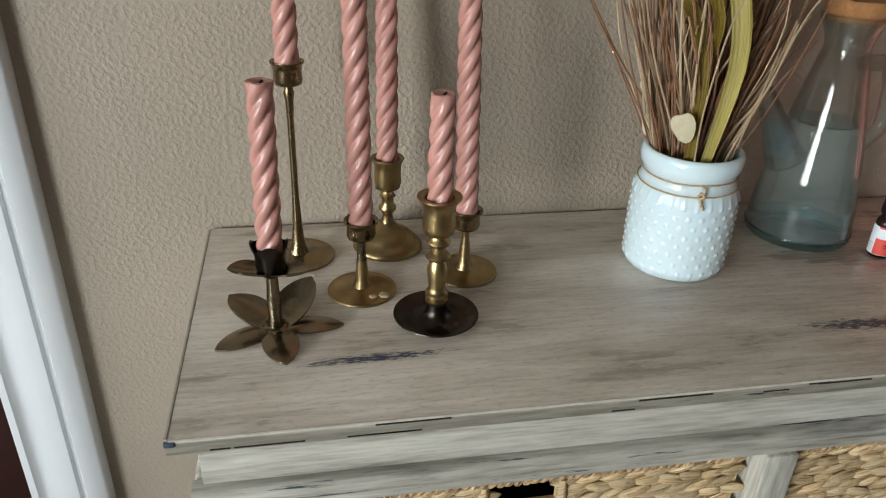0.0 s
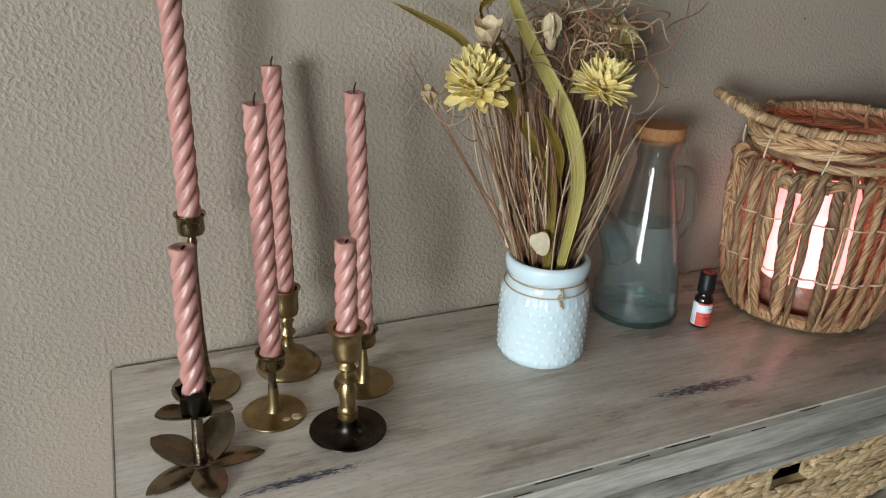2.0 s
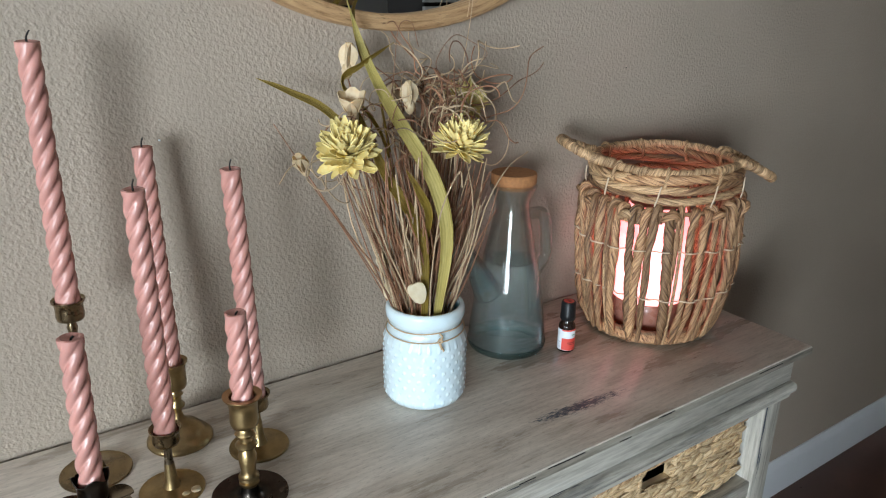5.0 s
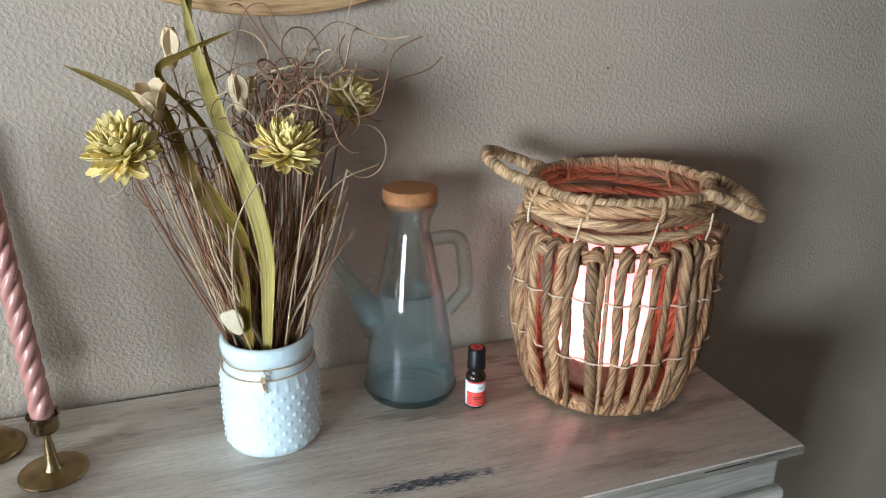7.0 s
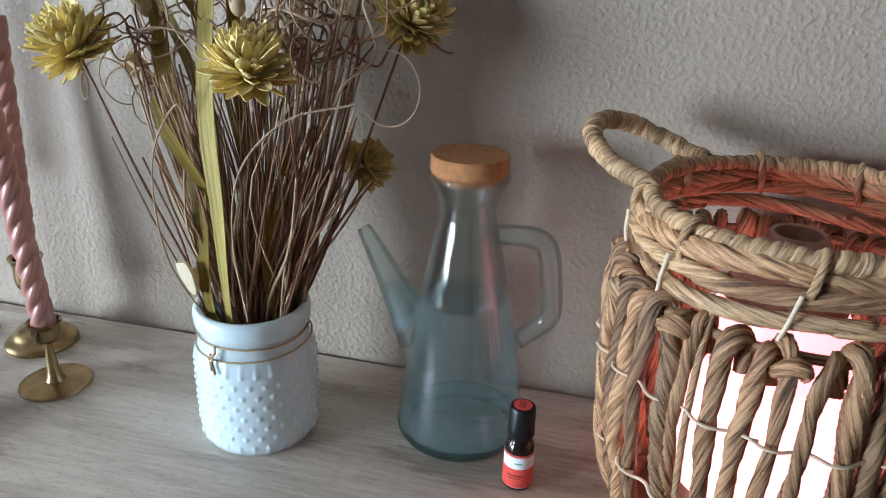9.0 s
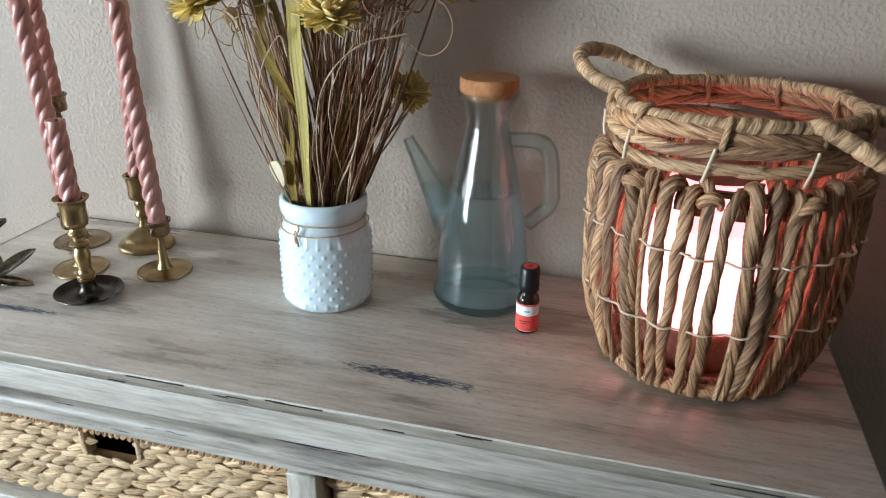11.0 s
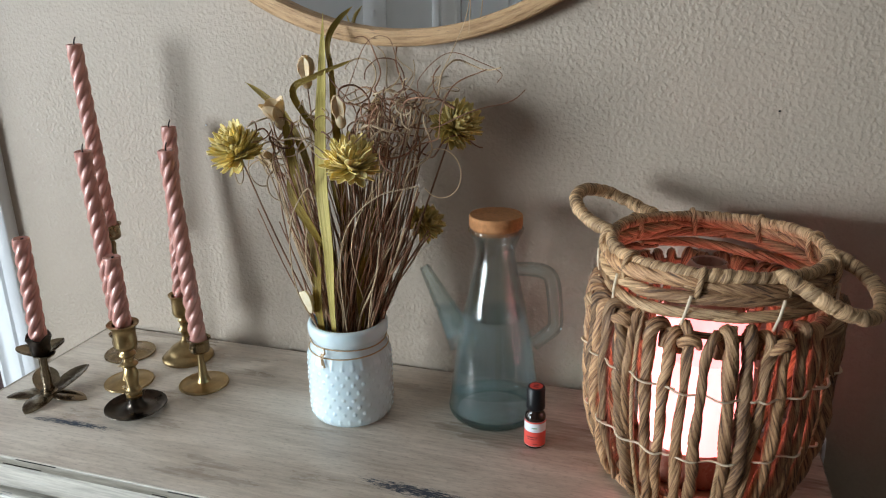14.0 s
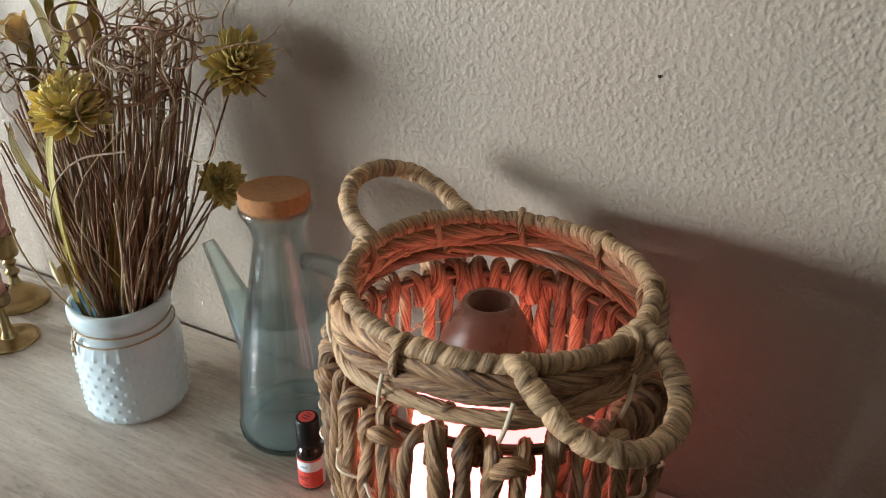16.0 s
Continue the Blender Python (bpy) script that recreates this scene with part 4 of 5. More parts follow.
part("knot", kb, M_TWINE, jar, "small twine knot with two short ends")

# ---- the dried bouquet (places in the hall's own metres) ----
bq = thing("dried_bouquet", (0, 0, 0), "dried bouquet of yellow straw flowers, brown stems and olive leaves", "flowers")
rs = random.Random(11)


def bq_part(name, bm, mat, label=""):
    return part(name, bm, mat, bq, label)


def jar_point(spread=0.030):
    a, r = rs.uniform(0, 2 * math.pi), spread * math.sqrt(rs.random())
    return Vector((JX + r * math.cos(a), JY + r * math.sin(a), TOPZ + 0.012 + rs.uniform(0, 0.02)))


def stem_to(tip, r, mat, bend=0.012, n=14, curl=None, root=None):
    """A stem that leans on the jar's lip and bows to its tip."""
    tip = Vector(tip)
    root = root or jar_point()
    d = Vector((tip.x - JX, tip.y - JY, 0))
    lip = Vector((JX, JY, TOPZ + 0.133)) + (d.normalized() * min(0.038, d.length * 0.35) if d.length > 0.001 else Vector()) + Vector((rs.uniform(-0.013, 0.013), rs.uniform(-0.013, 0.013), 0))
    mid = lip.lerp(tip, 0.5) + Vector((rs.uniform(-bend, bend), rs.uniform(-bend, bend), 0))
    pts = smooth_line([root, lip, mid, tip], n)
    if curl:
        pts = pts + curl(pts[-1], (pts[-1] - pts[-2]).normalized())
    return sweep(pts, lambda f: r * (1.15 - 0.45 * f), 6)


def curly(length, loop, n=26):
    """A tangle end: a wandering spiral of thin dry grass."""
    def f(p, d):
        out, q, v = [], p.copy(), d.copy()
        ax = Vector((rs.uniform(-1, 1), rs.uniform(-1, 1), rs.uniform(-1, 1))).normalized()
        for k in range(n):
            v.rotate(Matrix.Rotation(loop * rs.uniform(0.4, 1.5), 3, ax))
            ax = (ax + Vector((rs.uniform(-1, 1), rs.uniform(-1, 1), rs.uniform(-1, 1))) * 0.22).normalized()
            q = q + v * (length / n)
            q.y = min(q.y, -0.006)
            out.append(q.copy())
        return out
    return f


# straight brown stems in two sheaves
for k in range(72):
    tip = (rs.uniform(0.44, 0.505), rs.uniform(-0.18, -0.09), rs.uniform(1.04, 1.15))
    bq_part("stem", stem_to(tip, rs.uniform(0.0009, 0.0016), M_STEM), M_STEM if rs.random() < 0.72 else M_STEM_L)
for k in range(96):
    tip = (0.525 + 0.085 * rs.random() ** 1.3, rs.uniform(-0.175, -0.07), rs.uniform(1.03, 1.13))
    bq_part("stem", stem_to(tip, rs.uniform(0.0009, 0.0017), M_STEM), M_STEM if rs.random() < 0.78 else M_STEM_L)
# curling grass over the top
for k in range(56):
    tip = (rs.uniform(0.51, 0.60), rs.uniform(-0.14, -0.05), rs.uniform(1.12, 1.21))
    bq_part("curly_grass", stem_to(tip, rs.uniform(0.0009, 0.0014), M_STEM, curl=curly(rs.uniform(0.10, 0.22), rs.uniform(0.22, 0.42), 30)), M_STEM_L if rs.random() < 0.62 else M_STEM)
for k in range(22):
    tip = (rs.uniform(0.40, 0.455), rs.uniform(-0.14, -0.06), rs.uniform(1.10, 1.18))
    bq_part("curly_grass", stem_to(tip, rs.uniform(0.0008, 0.0012), M_STEM, curl=curly(rs.uniform(0.08, 0.16), rs.uniform(0.2, 0.42), 26)), M_STEM_L if rs.random() < 0.6 else M_STEM)
for tip in ((0.372, -0.055, 1.125), (0.358, -0.035, 1.165), (0.405, -0.16, 1.08)):
    bq_part("stem", stem_to(tip, 0.0009, M_STEM, bend=0.006), M_STEM)
# the wide fine loop and the wisps that stand apart
loop = [Vector((0.575, -0.13, 1.135))] + [Vector((0.632 + 0.026 * math.cos(a), -0.118, 1.128 + 0.030 * math.sin(a))) for a in [2.6 - 0.42 * i for i in range(13)]]
bq_part("curly_grass", sweep(smooth_line([(0.54, -0.14, 0.94), (0.545, -0.19, 1.06)] + loop, 70), 0.0007, 6), M_STEM_L)
bq_part("curly_grass", sweep(smooth_line([(0.53, -0.11, 1.10), (0.58, -0.06, 1.20), (0.585, -0.05, 1.232), (0.62, -0.04, 1.262), (0.66, -0.032, 1.250), (0.685, -0.029, 1.237), (0.680, -0.029, 1.226)], 40), 0.0005, 6), M_STEM)
bq_part("curly_grass", sweep(smooth_line([(0.55, -0.12, 1.12), (0.60, -0.08, 1.20), (0.64, -0.05, 1.29), (0.648, -0.04, 1.325), (0.645, -0.035, 1.285)], 40), 0.0005, 6), M_STEM_L)
bq_part("curly_grass", sweep(smooth_line([(0.49, -0.18, 0.93), (0.475, -0.205, 1.00), (0.48, -0.215, 1.08), (0.505, -0.215, 1.125), (0.512, -0.212, 1.105)], 40), 0.0009, 6), M_STEM_L)
bq_part("curly_grass", sweep(smooth_line([(0.525, -0.175, 0.93), (0.535, -0.205, 1.02), (0.55, -0.212, 1.08), (0.585, -0.205, 1.118), (0.63, -0.19, 1.13)], 40), 0.0009, 6), M_STEM_L)
bq_part("curly_grass", sweep(smooth_line([(0.46, -0.12, 1.10), (0.50, -0.08, 1.22), (0.52, -0.06, 1.275), (0.545, -0.05, 1.28), (0.556, -0.05, 1.25)], 40), 0.0005, 6), M_STEM)

# broad olive leaves
leafw = lambda w: (lambda f: w * (0.22 + 0.78 * math.sin(math.pi * min(1, f * 0.92 + 0.04)) ** 1.3) * (1 if f < 0.9 else max(0.05, (1 - f) / 0.1)))
for pts, w, turn in (
        (((0.503, -0.155, 0.84), (0.508, -0.175, 0.95), (0.512, -0.182, 1.04), (0.500, -0.165, 1.11), (0.478, -0.115, 1.18), (0.464, -0.075, 1.24), (0.455, -0.045, 1.31)), 0.0185, -0.6),
        (((0.497, -0.150, 0.84), (0.487, -0.172, 0.95), (0.484, -0.165, 1.04), (0.452, -0.140, 1.11), (0.434, -0.122, 1.165), (0.424, -0.11, 1.20)), 0.015, -0.2),
        (((0.52, -0.12, 0.84), (0.50, -0.11, 1.0), (0.487, -0.09, 1.12), (0.476, -0.075, 1.22), (0.470, -0.06, 1.262)), 0.012, 0.5),
        (((0.50, -0.12, 0.95), (0.45, -0.10, 1.12), (0.41, -0.08, 1.18), (0.370, -0.06, 1.205), (0.3345, -0.048, 1.222)), 0.011, 0.0),
        (((0.50, -0.11, 1.02), (0.47, -0.10, 1.15), (0.425, -0.085, 1.213), (0.455, -0.08, 1.235), (0.512, -0.062, 1.258)), 0.009, 0.4),
        (((0.505, -0.13, 0.98), (0.490, -0.175, 1.06), (0.470, -0.182, 1.10), (0.458, -0.175, 1.125)), 0.011, -0.3),
        (((0.468, -0.06, 1.23), (0.462, -0.05, 1.275), (0.470, -0.035, 1.300), (0.488, -0.025, 1.318)), 0.008, 0.2),
        (((0.54, -0.13, 0.86), (0.535, -0.155, 0.97), (0.545, -0.14, 1.05), (0.55, -0.12, 1.09)), 0.010, 0.6)):
    if w > 0.018:
        bq_part("pale_leaf", ribbon(pts, leafw(w), turn=turn), M_BLADE_PALE, "broad pale yellow dry leaf")
    else:
        bq_part("olive_leaf", ribbon(pts, leafw(w), turn=turn), M_BLADE, "long folded olive-yellow dry leaf")


def petal_mesh(name, length, width, cup, mat):
    """A pointed cupped petal along x, thick enough to have edges."""
    bm = bmesh.new()
    n = 6
    rows = []
    for i in range(n + 1):
        u = i / n
        w = width * min(1.0, 0.3 + 1.3 * u) * max(0.08, 1 - u ** 5) ** 0.6
        z = cup * u * u
        rows.append([bm.verts.new((u * length, s * w / 2, z + abs(s) * w * 0.22 + o)) for o in (0.00035, -0.00035) for s in (-1, 0, 1)])
    for a, b in zip(rows, rows[1:]):
        for k, j in ((0, 1), (1, 2), (5, 4), (4, 3), (2, 5), (3, 0)):
            bm.faces.new((a[k], a[j], b[j], b[k]))
    bm.faces.new([rows[-1][i] for i in (0, 1, 2, 5, 4, 3)])
    return mesh_of(name, bm, mat)


PETAL = petal_mesh("petal", 0.027, 0.0105, 0.008, M_PETAL)
PETAL_S = petal_mesh("petal", 0.023, 0.0065, 0.007, M_PETAL)


def straw_flower(at, face, r, label, droop=1.0):
    """A many-petalled dry daisy head facing along face."""
    q = Vector(face).to_track_quat("Z", "Y")
    core = bmesh.new()
    bmesh.ops.create_icosphere(core, subdivisions=2, radius=r * 0.30, matrix=Matrix.Diagonal((1, 1, 0.7, 1)))
    head = bq_part("flower_head", core, M_PETAL, label)
    head.location = at
    head.rotation_mode = "QUATERNION"
    head.rotation_quaternion = q
    for ring, (n, tilt, sc, mesh) in enumerate(((16, -26, 1.0, PETAL), (22, -6, 1.0, PETAL), (22, 12, 0.96, PETAL), (24, 28, 1.25, PETAL_S), (22, 42, 1.2, PETAL_S), (20, 55, 1.1, PETAL_S), (15, 68, 1.0, PETAL_S), (9, 80, 0.9, PETAL_S))):
        for k in range(n):
            p = part("petal", mesh, None, head)
            a = 2 * math.pi * (k + 0.5 * (ring % 2)) / n + rs.uniform(-0.12, 0.12)
            s = sc * r / 0.032 * rs.uniform(0.82, 1.12)
            p.matrix_local = Matrix.Rotation(a, 4, "Z") @ Matrix.Rotation(-radians(tilt * droop + rs.uniform(-9, 9)), 4, "Y") @ Matrix.Translation((r * 0.10, 0, -0.002 + ring * 0.0009)) @ Matrix.Rotation(rs.uniform(-0.5, 0.5), 4, "X") @ Matrix.Diagonal((s, s * rs.uniform(0.85, 1.2), s, 1))
    # the stem below
    root = Vector(at) - Vector(face).normalized() * r * 0.2
    bq_part("flower_stem", stem_to(root, 0.0014, M_STEM, bend=0.004), M_STEM)
    return head


straw_flower((0.388, -0.166, 1.150), (-0.25, -0.45, 0.85), 0.037, "large pale yellow dried straw flower, petals drooping")
straw_flower((0.540, -0.168, 1.143), (0.08, -0.24, 0.95), 0.036, "yellow dried straw flower with tight petals")
straw_flower((0.631, -0.050, 1.172), (0.60, -0.25, 0.55), 0.034, "yellow dried straw flower nodding outward")
straw_flower((0.585, -0.045, 1.040), (0.55, -0.25, 0.25), 0.027, "small greenish yellow straw flower deep in the stems")

HUSK = petal_mesh("husk", 0.026, 0.018, 0.004, M_BUD)


def bud(at, up, size, n=4, open_=16):
    """A cream seed husk: a few cupped bracts closing to a point."""
    core = bmesh.new()
    bmesh.ops.create_icosphere(core, subdivisions=2, radius=0.005 * size, matrix=Matrix.Diagonal((1, 1, 1.6, 1)))
    b = bq_part("seed_bud", core, M_BUD, "cream papery seed bud")
    b.location = at
    b.rotation_mode = "QUATERNION"
    b.rotation_quaternion = Vector(up).to_track_quat("Z", "Y")
    for k in range(n):
        p = part("husk", HUSK, None, b)
        p.matrix_local = Matrix.Rotation(2 * math.pi * k / n + 0.4, 4, "Z") @ Matrix.Rotation(-radians(90 - open_), 4, "Y") @ Matrix.Translation((-0.004, 0, -0.003)) @ Matrix.Diagonal((size, size, size, 1))
    bq_part("flower_stem", stem_to(Vector(at) - Vector(up).normalized() * 0.005, 0.0013, M_STEM, bend=0.004), M_STEM)
    return b


bud((0.422, -0.118, 1.182), (-0.2, -0.25, 0.9), 1.4, 5, 36)
bud((0.440, -0.072, 1.228), (0.05, -0.1, 1), 1.4, 4, 12)
bud((0.503, -0.112, 1.186), (-0.1, -0.1, 1), 1.35, 4, 10)
bud((0.520, -0.040, 1.176), (0.1, -0.1, 1), 1.25, 4, 10)
bud((0.380, -0.070, 1.112), (-0.5, -0.3, 0.8), 1.15, 4, 18)


def pod(at, face, size):
    """A flat heart-shaped seed pod."""
    bm = bmesh.new()
    n = 28
    front, back = [], []
    for i in range(n):
        a = 2 * math.pi * i / n
        x = 0.0095 * math.sin(a) * (1 + 0.22 * math.cos(a))
        z = 0.015 * math.cos(a) - 0.004 * math.exp(-((a - math.pi * (0 if a < math.pi else 2)) ** 2) * 3)
        front.append(bm.verts.new((x * size, -0.0012, z * size)))
        back.append(bm.verts.new((x * size, 0.0012, z * size)))
    c0, c1 = bm.verts.new((0, -0.0035, 0)), bm.verts.new((0, 0.0018, 0))
    for i in range(n):
        j = (i + 1) % n
        bm.faces.new((front[i], front[j], c0))
        bm.faces.new((back[j], back[i], c1))
        bm.faces.new((front[j], front[i], back[i], back[j]))
    p = bq_part("seed_pod", bm, M_HEART, "flat ivory heart-shaped seed pod")
    p.location, p.rotation_euler = at, face


pod((0.473, -0.178, 0.970), (0.15, -0.35, -0.5), 1.15)
pod((0.479, -0.172, 0.966), (0.2, 0.3, 0.6), 0.9)
pod((0.4668, -0.105, 0.990), (0.0, -0.7, 0.3), 1.0)
pod((0.468, -0.12, 0.955), (0.1, 0.2, -0.2), 0.95)

# ---- the glass cruet ----
CX, CY = 0.6946, -0.0905
cr = thing("glass_cruet", (CX, CY, TOPZ), "pale teal recycled-glass oil cruet with spout, handle and cork", "cruet")
outer = [(0, 0.0), (0.050, 0.0), (0.0560, 0.002), (0.0588, 0.006), (0.0595, 0.011), (0.0588, 0.020), (0.0560, 0.050), (0.0490, 0.100), (0.0405, 0.145), (0.0320, 0.185), (0.0268, 0.210), (0.0248, 0.219), (0.0240, 0.2235), (0.0244, 0.228), (0.0268, 0.238), (0.0308, 0.247), (0.0342, 0.2535), (0.0347, 0.2565), (0.0335, 0.2585)]
WL = 0.143
inner = [(0.0308, 0.2575), (0.0286, 0.250), (0.0240, 0.239), (0.0214, 0.229), (0.0211, 0.2235), (0.0218, 0.217), (0.0238, 0.209), (0.0292, 0.184), (0.0377, WL + 0.0015), (0.0365, WL), (0, WL)]
part("glass_body", lathe(outer + inner, 96), M_GLASS, cr)
part("water", lathe([(0, 0.0082), (0.0482, 0.0072), (0.0540, 0.0093), (0.0558, 0.014), (0.0555, 0.020), (0.0530, 0.049), (0.0460, 0.099), (0.0372, WL - 0.0015), (0.0, WL - 0.0015)], 96), M_WATER, cr, "clear water half filling the cruet")
tip = Vector((0.599 - CX, 0.001, 0.1970))
root = Vector((-0.0405, -0.002, 0.097))
axis = (tip - root).normalized()
q = axis.to_track_quat("Z", "Y").to_matrix().to_4x4()
L = (tip - root).length
bmT = lathe([(0.0225, 0.0), (0.0205, 0.012), (0.0165, 0.034), (0.0115, L * 0.62), (0.0072, L - 0.004), (0.0068, L - 0.001), (0.0060, L), (0.0050, L - 0.001), (0.0050, L - 0.004), (0.0090, L * 0.62), (0.0140, 0.034), (0.0180, 0.012), (0.020, 0.0), (0.0225, 0.0)], 48)
bmesh.ops.remove_doubles(bmT, verts=bmT.verts, dist=1e-6)
bmesh.ops.transform(bmT, matrix=Matrix.Translation(root) @ q, verts=bmT.verts)
part("spout", bmT, M_GLASS, cr)
bmW = lathe([(0, 0.016), (0.0176, 0.016), (0.0142, 0.034), (0.0092, L * 0.62), (0, L * 0.62)], 40)
bmesh.ops.transform(bmW, matrix=Matrix.Translation(root) @ q, verts=bmW.verts)
cut = bmesh.ops.bisect_plane(bmW, geom=bmW.verts[:] + bmW.edges[:] + bmW.faces[:], plane_co=(0, 0, WL), plane_no=(0, 0, 1), clear_outer=True)
bmesh.ops.holes_fill(bmW, edges=[e for e in cut["geom_cut"] if isinstance(e, bmesh.types.BMEdge)])
part("spout_water", bmW, M_WATER, cr)
part("handle", sweep(smooth_line([(0.0265, 0.003, 0.2045), (0.042, 0.004, 0.2050), (0.057, 0.005, 0.2040), (0.0675, 0.006, 0.198), (0.0725, 0.006, 0.185), (0.0750, 0.006, 0.165), (0.0772, 0.006, 0.140), (0.0745, 0.006, 0.127), (0.064, 0.005, 0.116), (0.0505, 0.003, 0.103)], 48), lambda f: 0.0088 + 0.0012 * math.sin(math.pi * f), 24), M_THICK, cr)
part("base_rim", lathe([(0.0500, 0.0004), (0.0568, 0.0026), (0.0598, 0.0075), (0.0604, 0.0115), (0.0598, 0.0140), (0.0592, 0.0115), (0.0582, 0.0070), (0.0550, 0.0032), (0.0490, 0.0010), (0.0500, 0.0004)], 96), M_EDGE, cr, "thick teal glass foot")
part("cork", lathe([(0, 0.2525), (0.0275, 0.2525), (0.0292, 0.2575), (0.0322, 0.2590), (0.0332, 0.2615), (0.0332, 0.2725), (0.0322, 0.2745), (0, 0.2748)], 56), M_CORK, cr, "flat round cork stopper")

# ---- the small oil bottle ----
BX, BY = 0.7615, -0.1535
bo = thing("oil_bottle", (BX, BY, TOPZ), "small dark glass essential-oil bottle with a red and white label", "bottle")
part("glass_body", lathe([(0, 0.0006), (0.0115, 0), (0.0127, 0.0012), (0.0128, 0.040), (0.0122, 0.0435), (0.0102, 0.0465), (0.0094, 0.048), (0.0094, 0.053), (0, 0.053)], 48), M_AMBER, bo)
capm = bmesh.new()
n = 72
zs = ((0.0108, 0.0515), (0.0114, 0.0525), (0.0114, 0.060), (0.0110, 0.0612), (0.0109, 0.079), (0.0099, 0.0805))
rg = [[capm.verts.new(((r + (0.00025 if (i % 2 and 0 < k < 5) else 0)) * math.cos(2 * math.pi * i / n), (r + (0.00025 if (i % 2 and 0 < k < 5) else 0)) * math.sin(2 * math.pi * i / n), z)) for i in range(n)] for k, (r, z) in enumerate(zs)]
for a, b in zip(rg, rg[1:]):
    for i in range(n):
        capm.faces.new((a[i], a[(i + 1) % n], b[(i + 1) % n], b[i]))
capm.faces.new(rg[0][::-1])
capm.faces.new(rg[-1])
cap = part("cap", capm, M_BLACKPL, bo, "black ribbed screw cap")
part("cap_sticker", lathe([(0, 0.0806), (0.0078, 0.0806), (0.0080, 0.0809), (0, 0.0810)], 40), M_LABELR, cap, "round red sticker")
bars = box(-0.003, -0.004, 0.0811, 0.003, -0.0025, 0.0813)
box(-0.003, -0.0005, 0.0811, 0.003, 0.001, 0.0813, bm=bars)
box(-0.003, 0.003, 0.0811, 0.003, 0.0042, 0.0813, bm=bars)
part("cap_print", bars, M_INK, cap)


def wrap(r, z0, z1, a0, a1, n=40, t=0.00015):
    bm = bmesh.new()
    cols = []
    for i in range(n + 1):
        a = radians(a0 + (a1 - a0) * i / n)
        cols.append([bm.verts.new((rr * math.cos(a), rr * math.sin(a), z)) for rr, z in ((r, z0), (r, z1), (r + t, z1), (r + t, z0))])
    for a, b in zip(cols, cols[1:]):
        for k in range(4):
            bm.faces.new((a[k], a[(k + 1) % 4], b[(k + 1) % 4], b[k]))
    bm.faces.new(cols[0][::-1])
    bm.faces.new(cols[-1])
    return bm


lab = part("label", wrap(0.0129, 0.0035, 0.0375, 0, 360, 64), M_LABELW, bo, "white paper label")
part("label_red", wrap(0.0132, 0.0040, 0.0235, -165, 0, 40), M_LABELR, lab, "coral red lower half of the label")
part("label_red", wrap(0.0132, 0.0355, 0.0375, -165, 0, 40), M_LABELR, lab)
part("label_print", wrap(0.01342, 0.0160, 0.0172, -125, -65, 16), M_INK, lab)
part("label_print", wrap(0.01342, 0.0135, 0.0143, -122, -72, 16), M_INK, lab)
part("label_print", wrap(0.01342, 0.0068, 0.0074, -90, -66, 10), M_INK, lab)
part("label_print", wrap(0.01318, 0.0285, 0.0300, -98, -70, 10), M_GREENINK, lab)
part("label_print", wrap(0.01318, 0.0080, 0.0084, 150, 185, 10), M_INK, lab)
part("label_print", wrap(0.01318, 0.0120, 0.0124, 150, 185, 10), M_INK, lab)
part("label_print", wrap(0.01318, 0.0160, 0.0164, 150, 185, 10), M_INK, lab)

# ---- the woven basket with the lit diffuser inside ----
WX, WY = 0.9475, -0.1535
wk = thing("wicker_basket", (WX, WY, TOPZ), "round open-weave water-hyacinth basket with two wrapped handles", "basket")
wk.scale = (1.012, 0.975, 1.0)
rb = random.Random(23)


def barrel(z):
    """The basket's radius at a height."""
    pts = ((0.0, 0.098), (0.02, 0.104), (0.07, 0.1165), (0.12, 0.1240), (0.17, 0.1255), (0.21, 0.1220), (0.235, 0.117))
    for (z0, r0), (z1, r1) in zip(pts, pts[1:]):
        if z <= z1:
            return r0 + (r1 - r0) * (z - z0) / (z1 - z0)
    return pts[-1][1]


part("base", lathe([(0, 0.002), (0.094, 0.002), (0.097, 0.005), (0.094, 0.008), (0, 0.008)], 48), M_WICKER, wk, "flat woven base")
for k in range(3):
    part("base_ring", sweep(ring_pts(0.095 - 0.003 * k, 0.010 + 0.004 * k, 72, 0.001), 0.0055, 8, 2, 0.2, 260, closed=True), M_WICKER, wk)
NU = 43
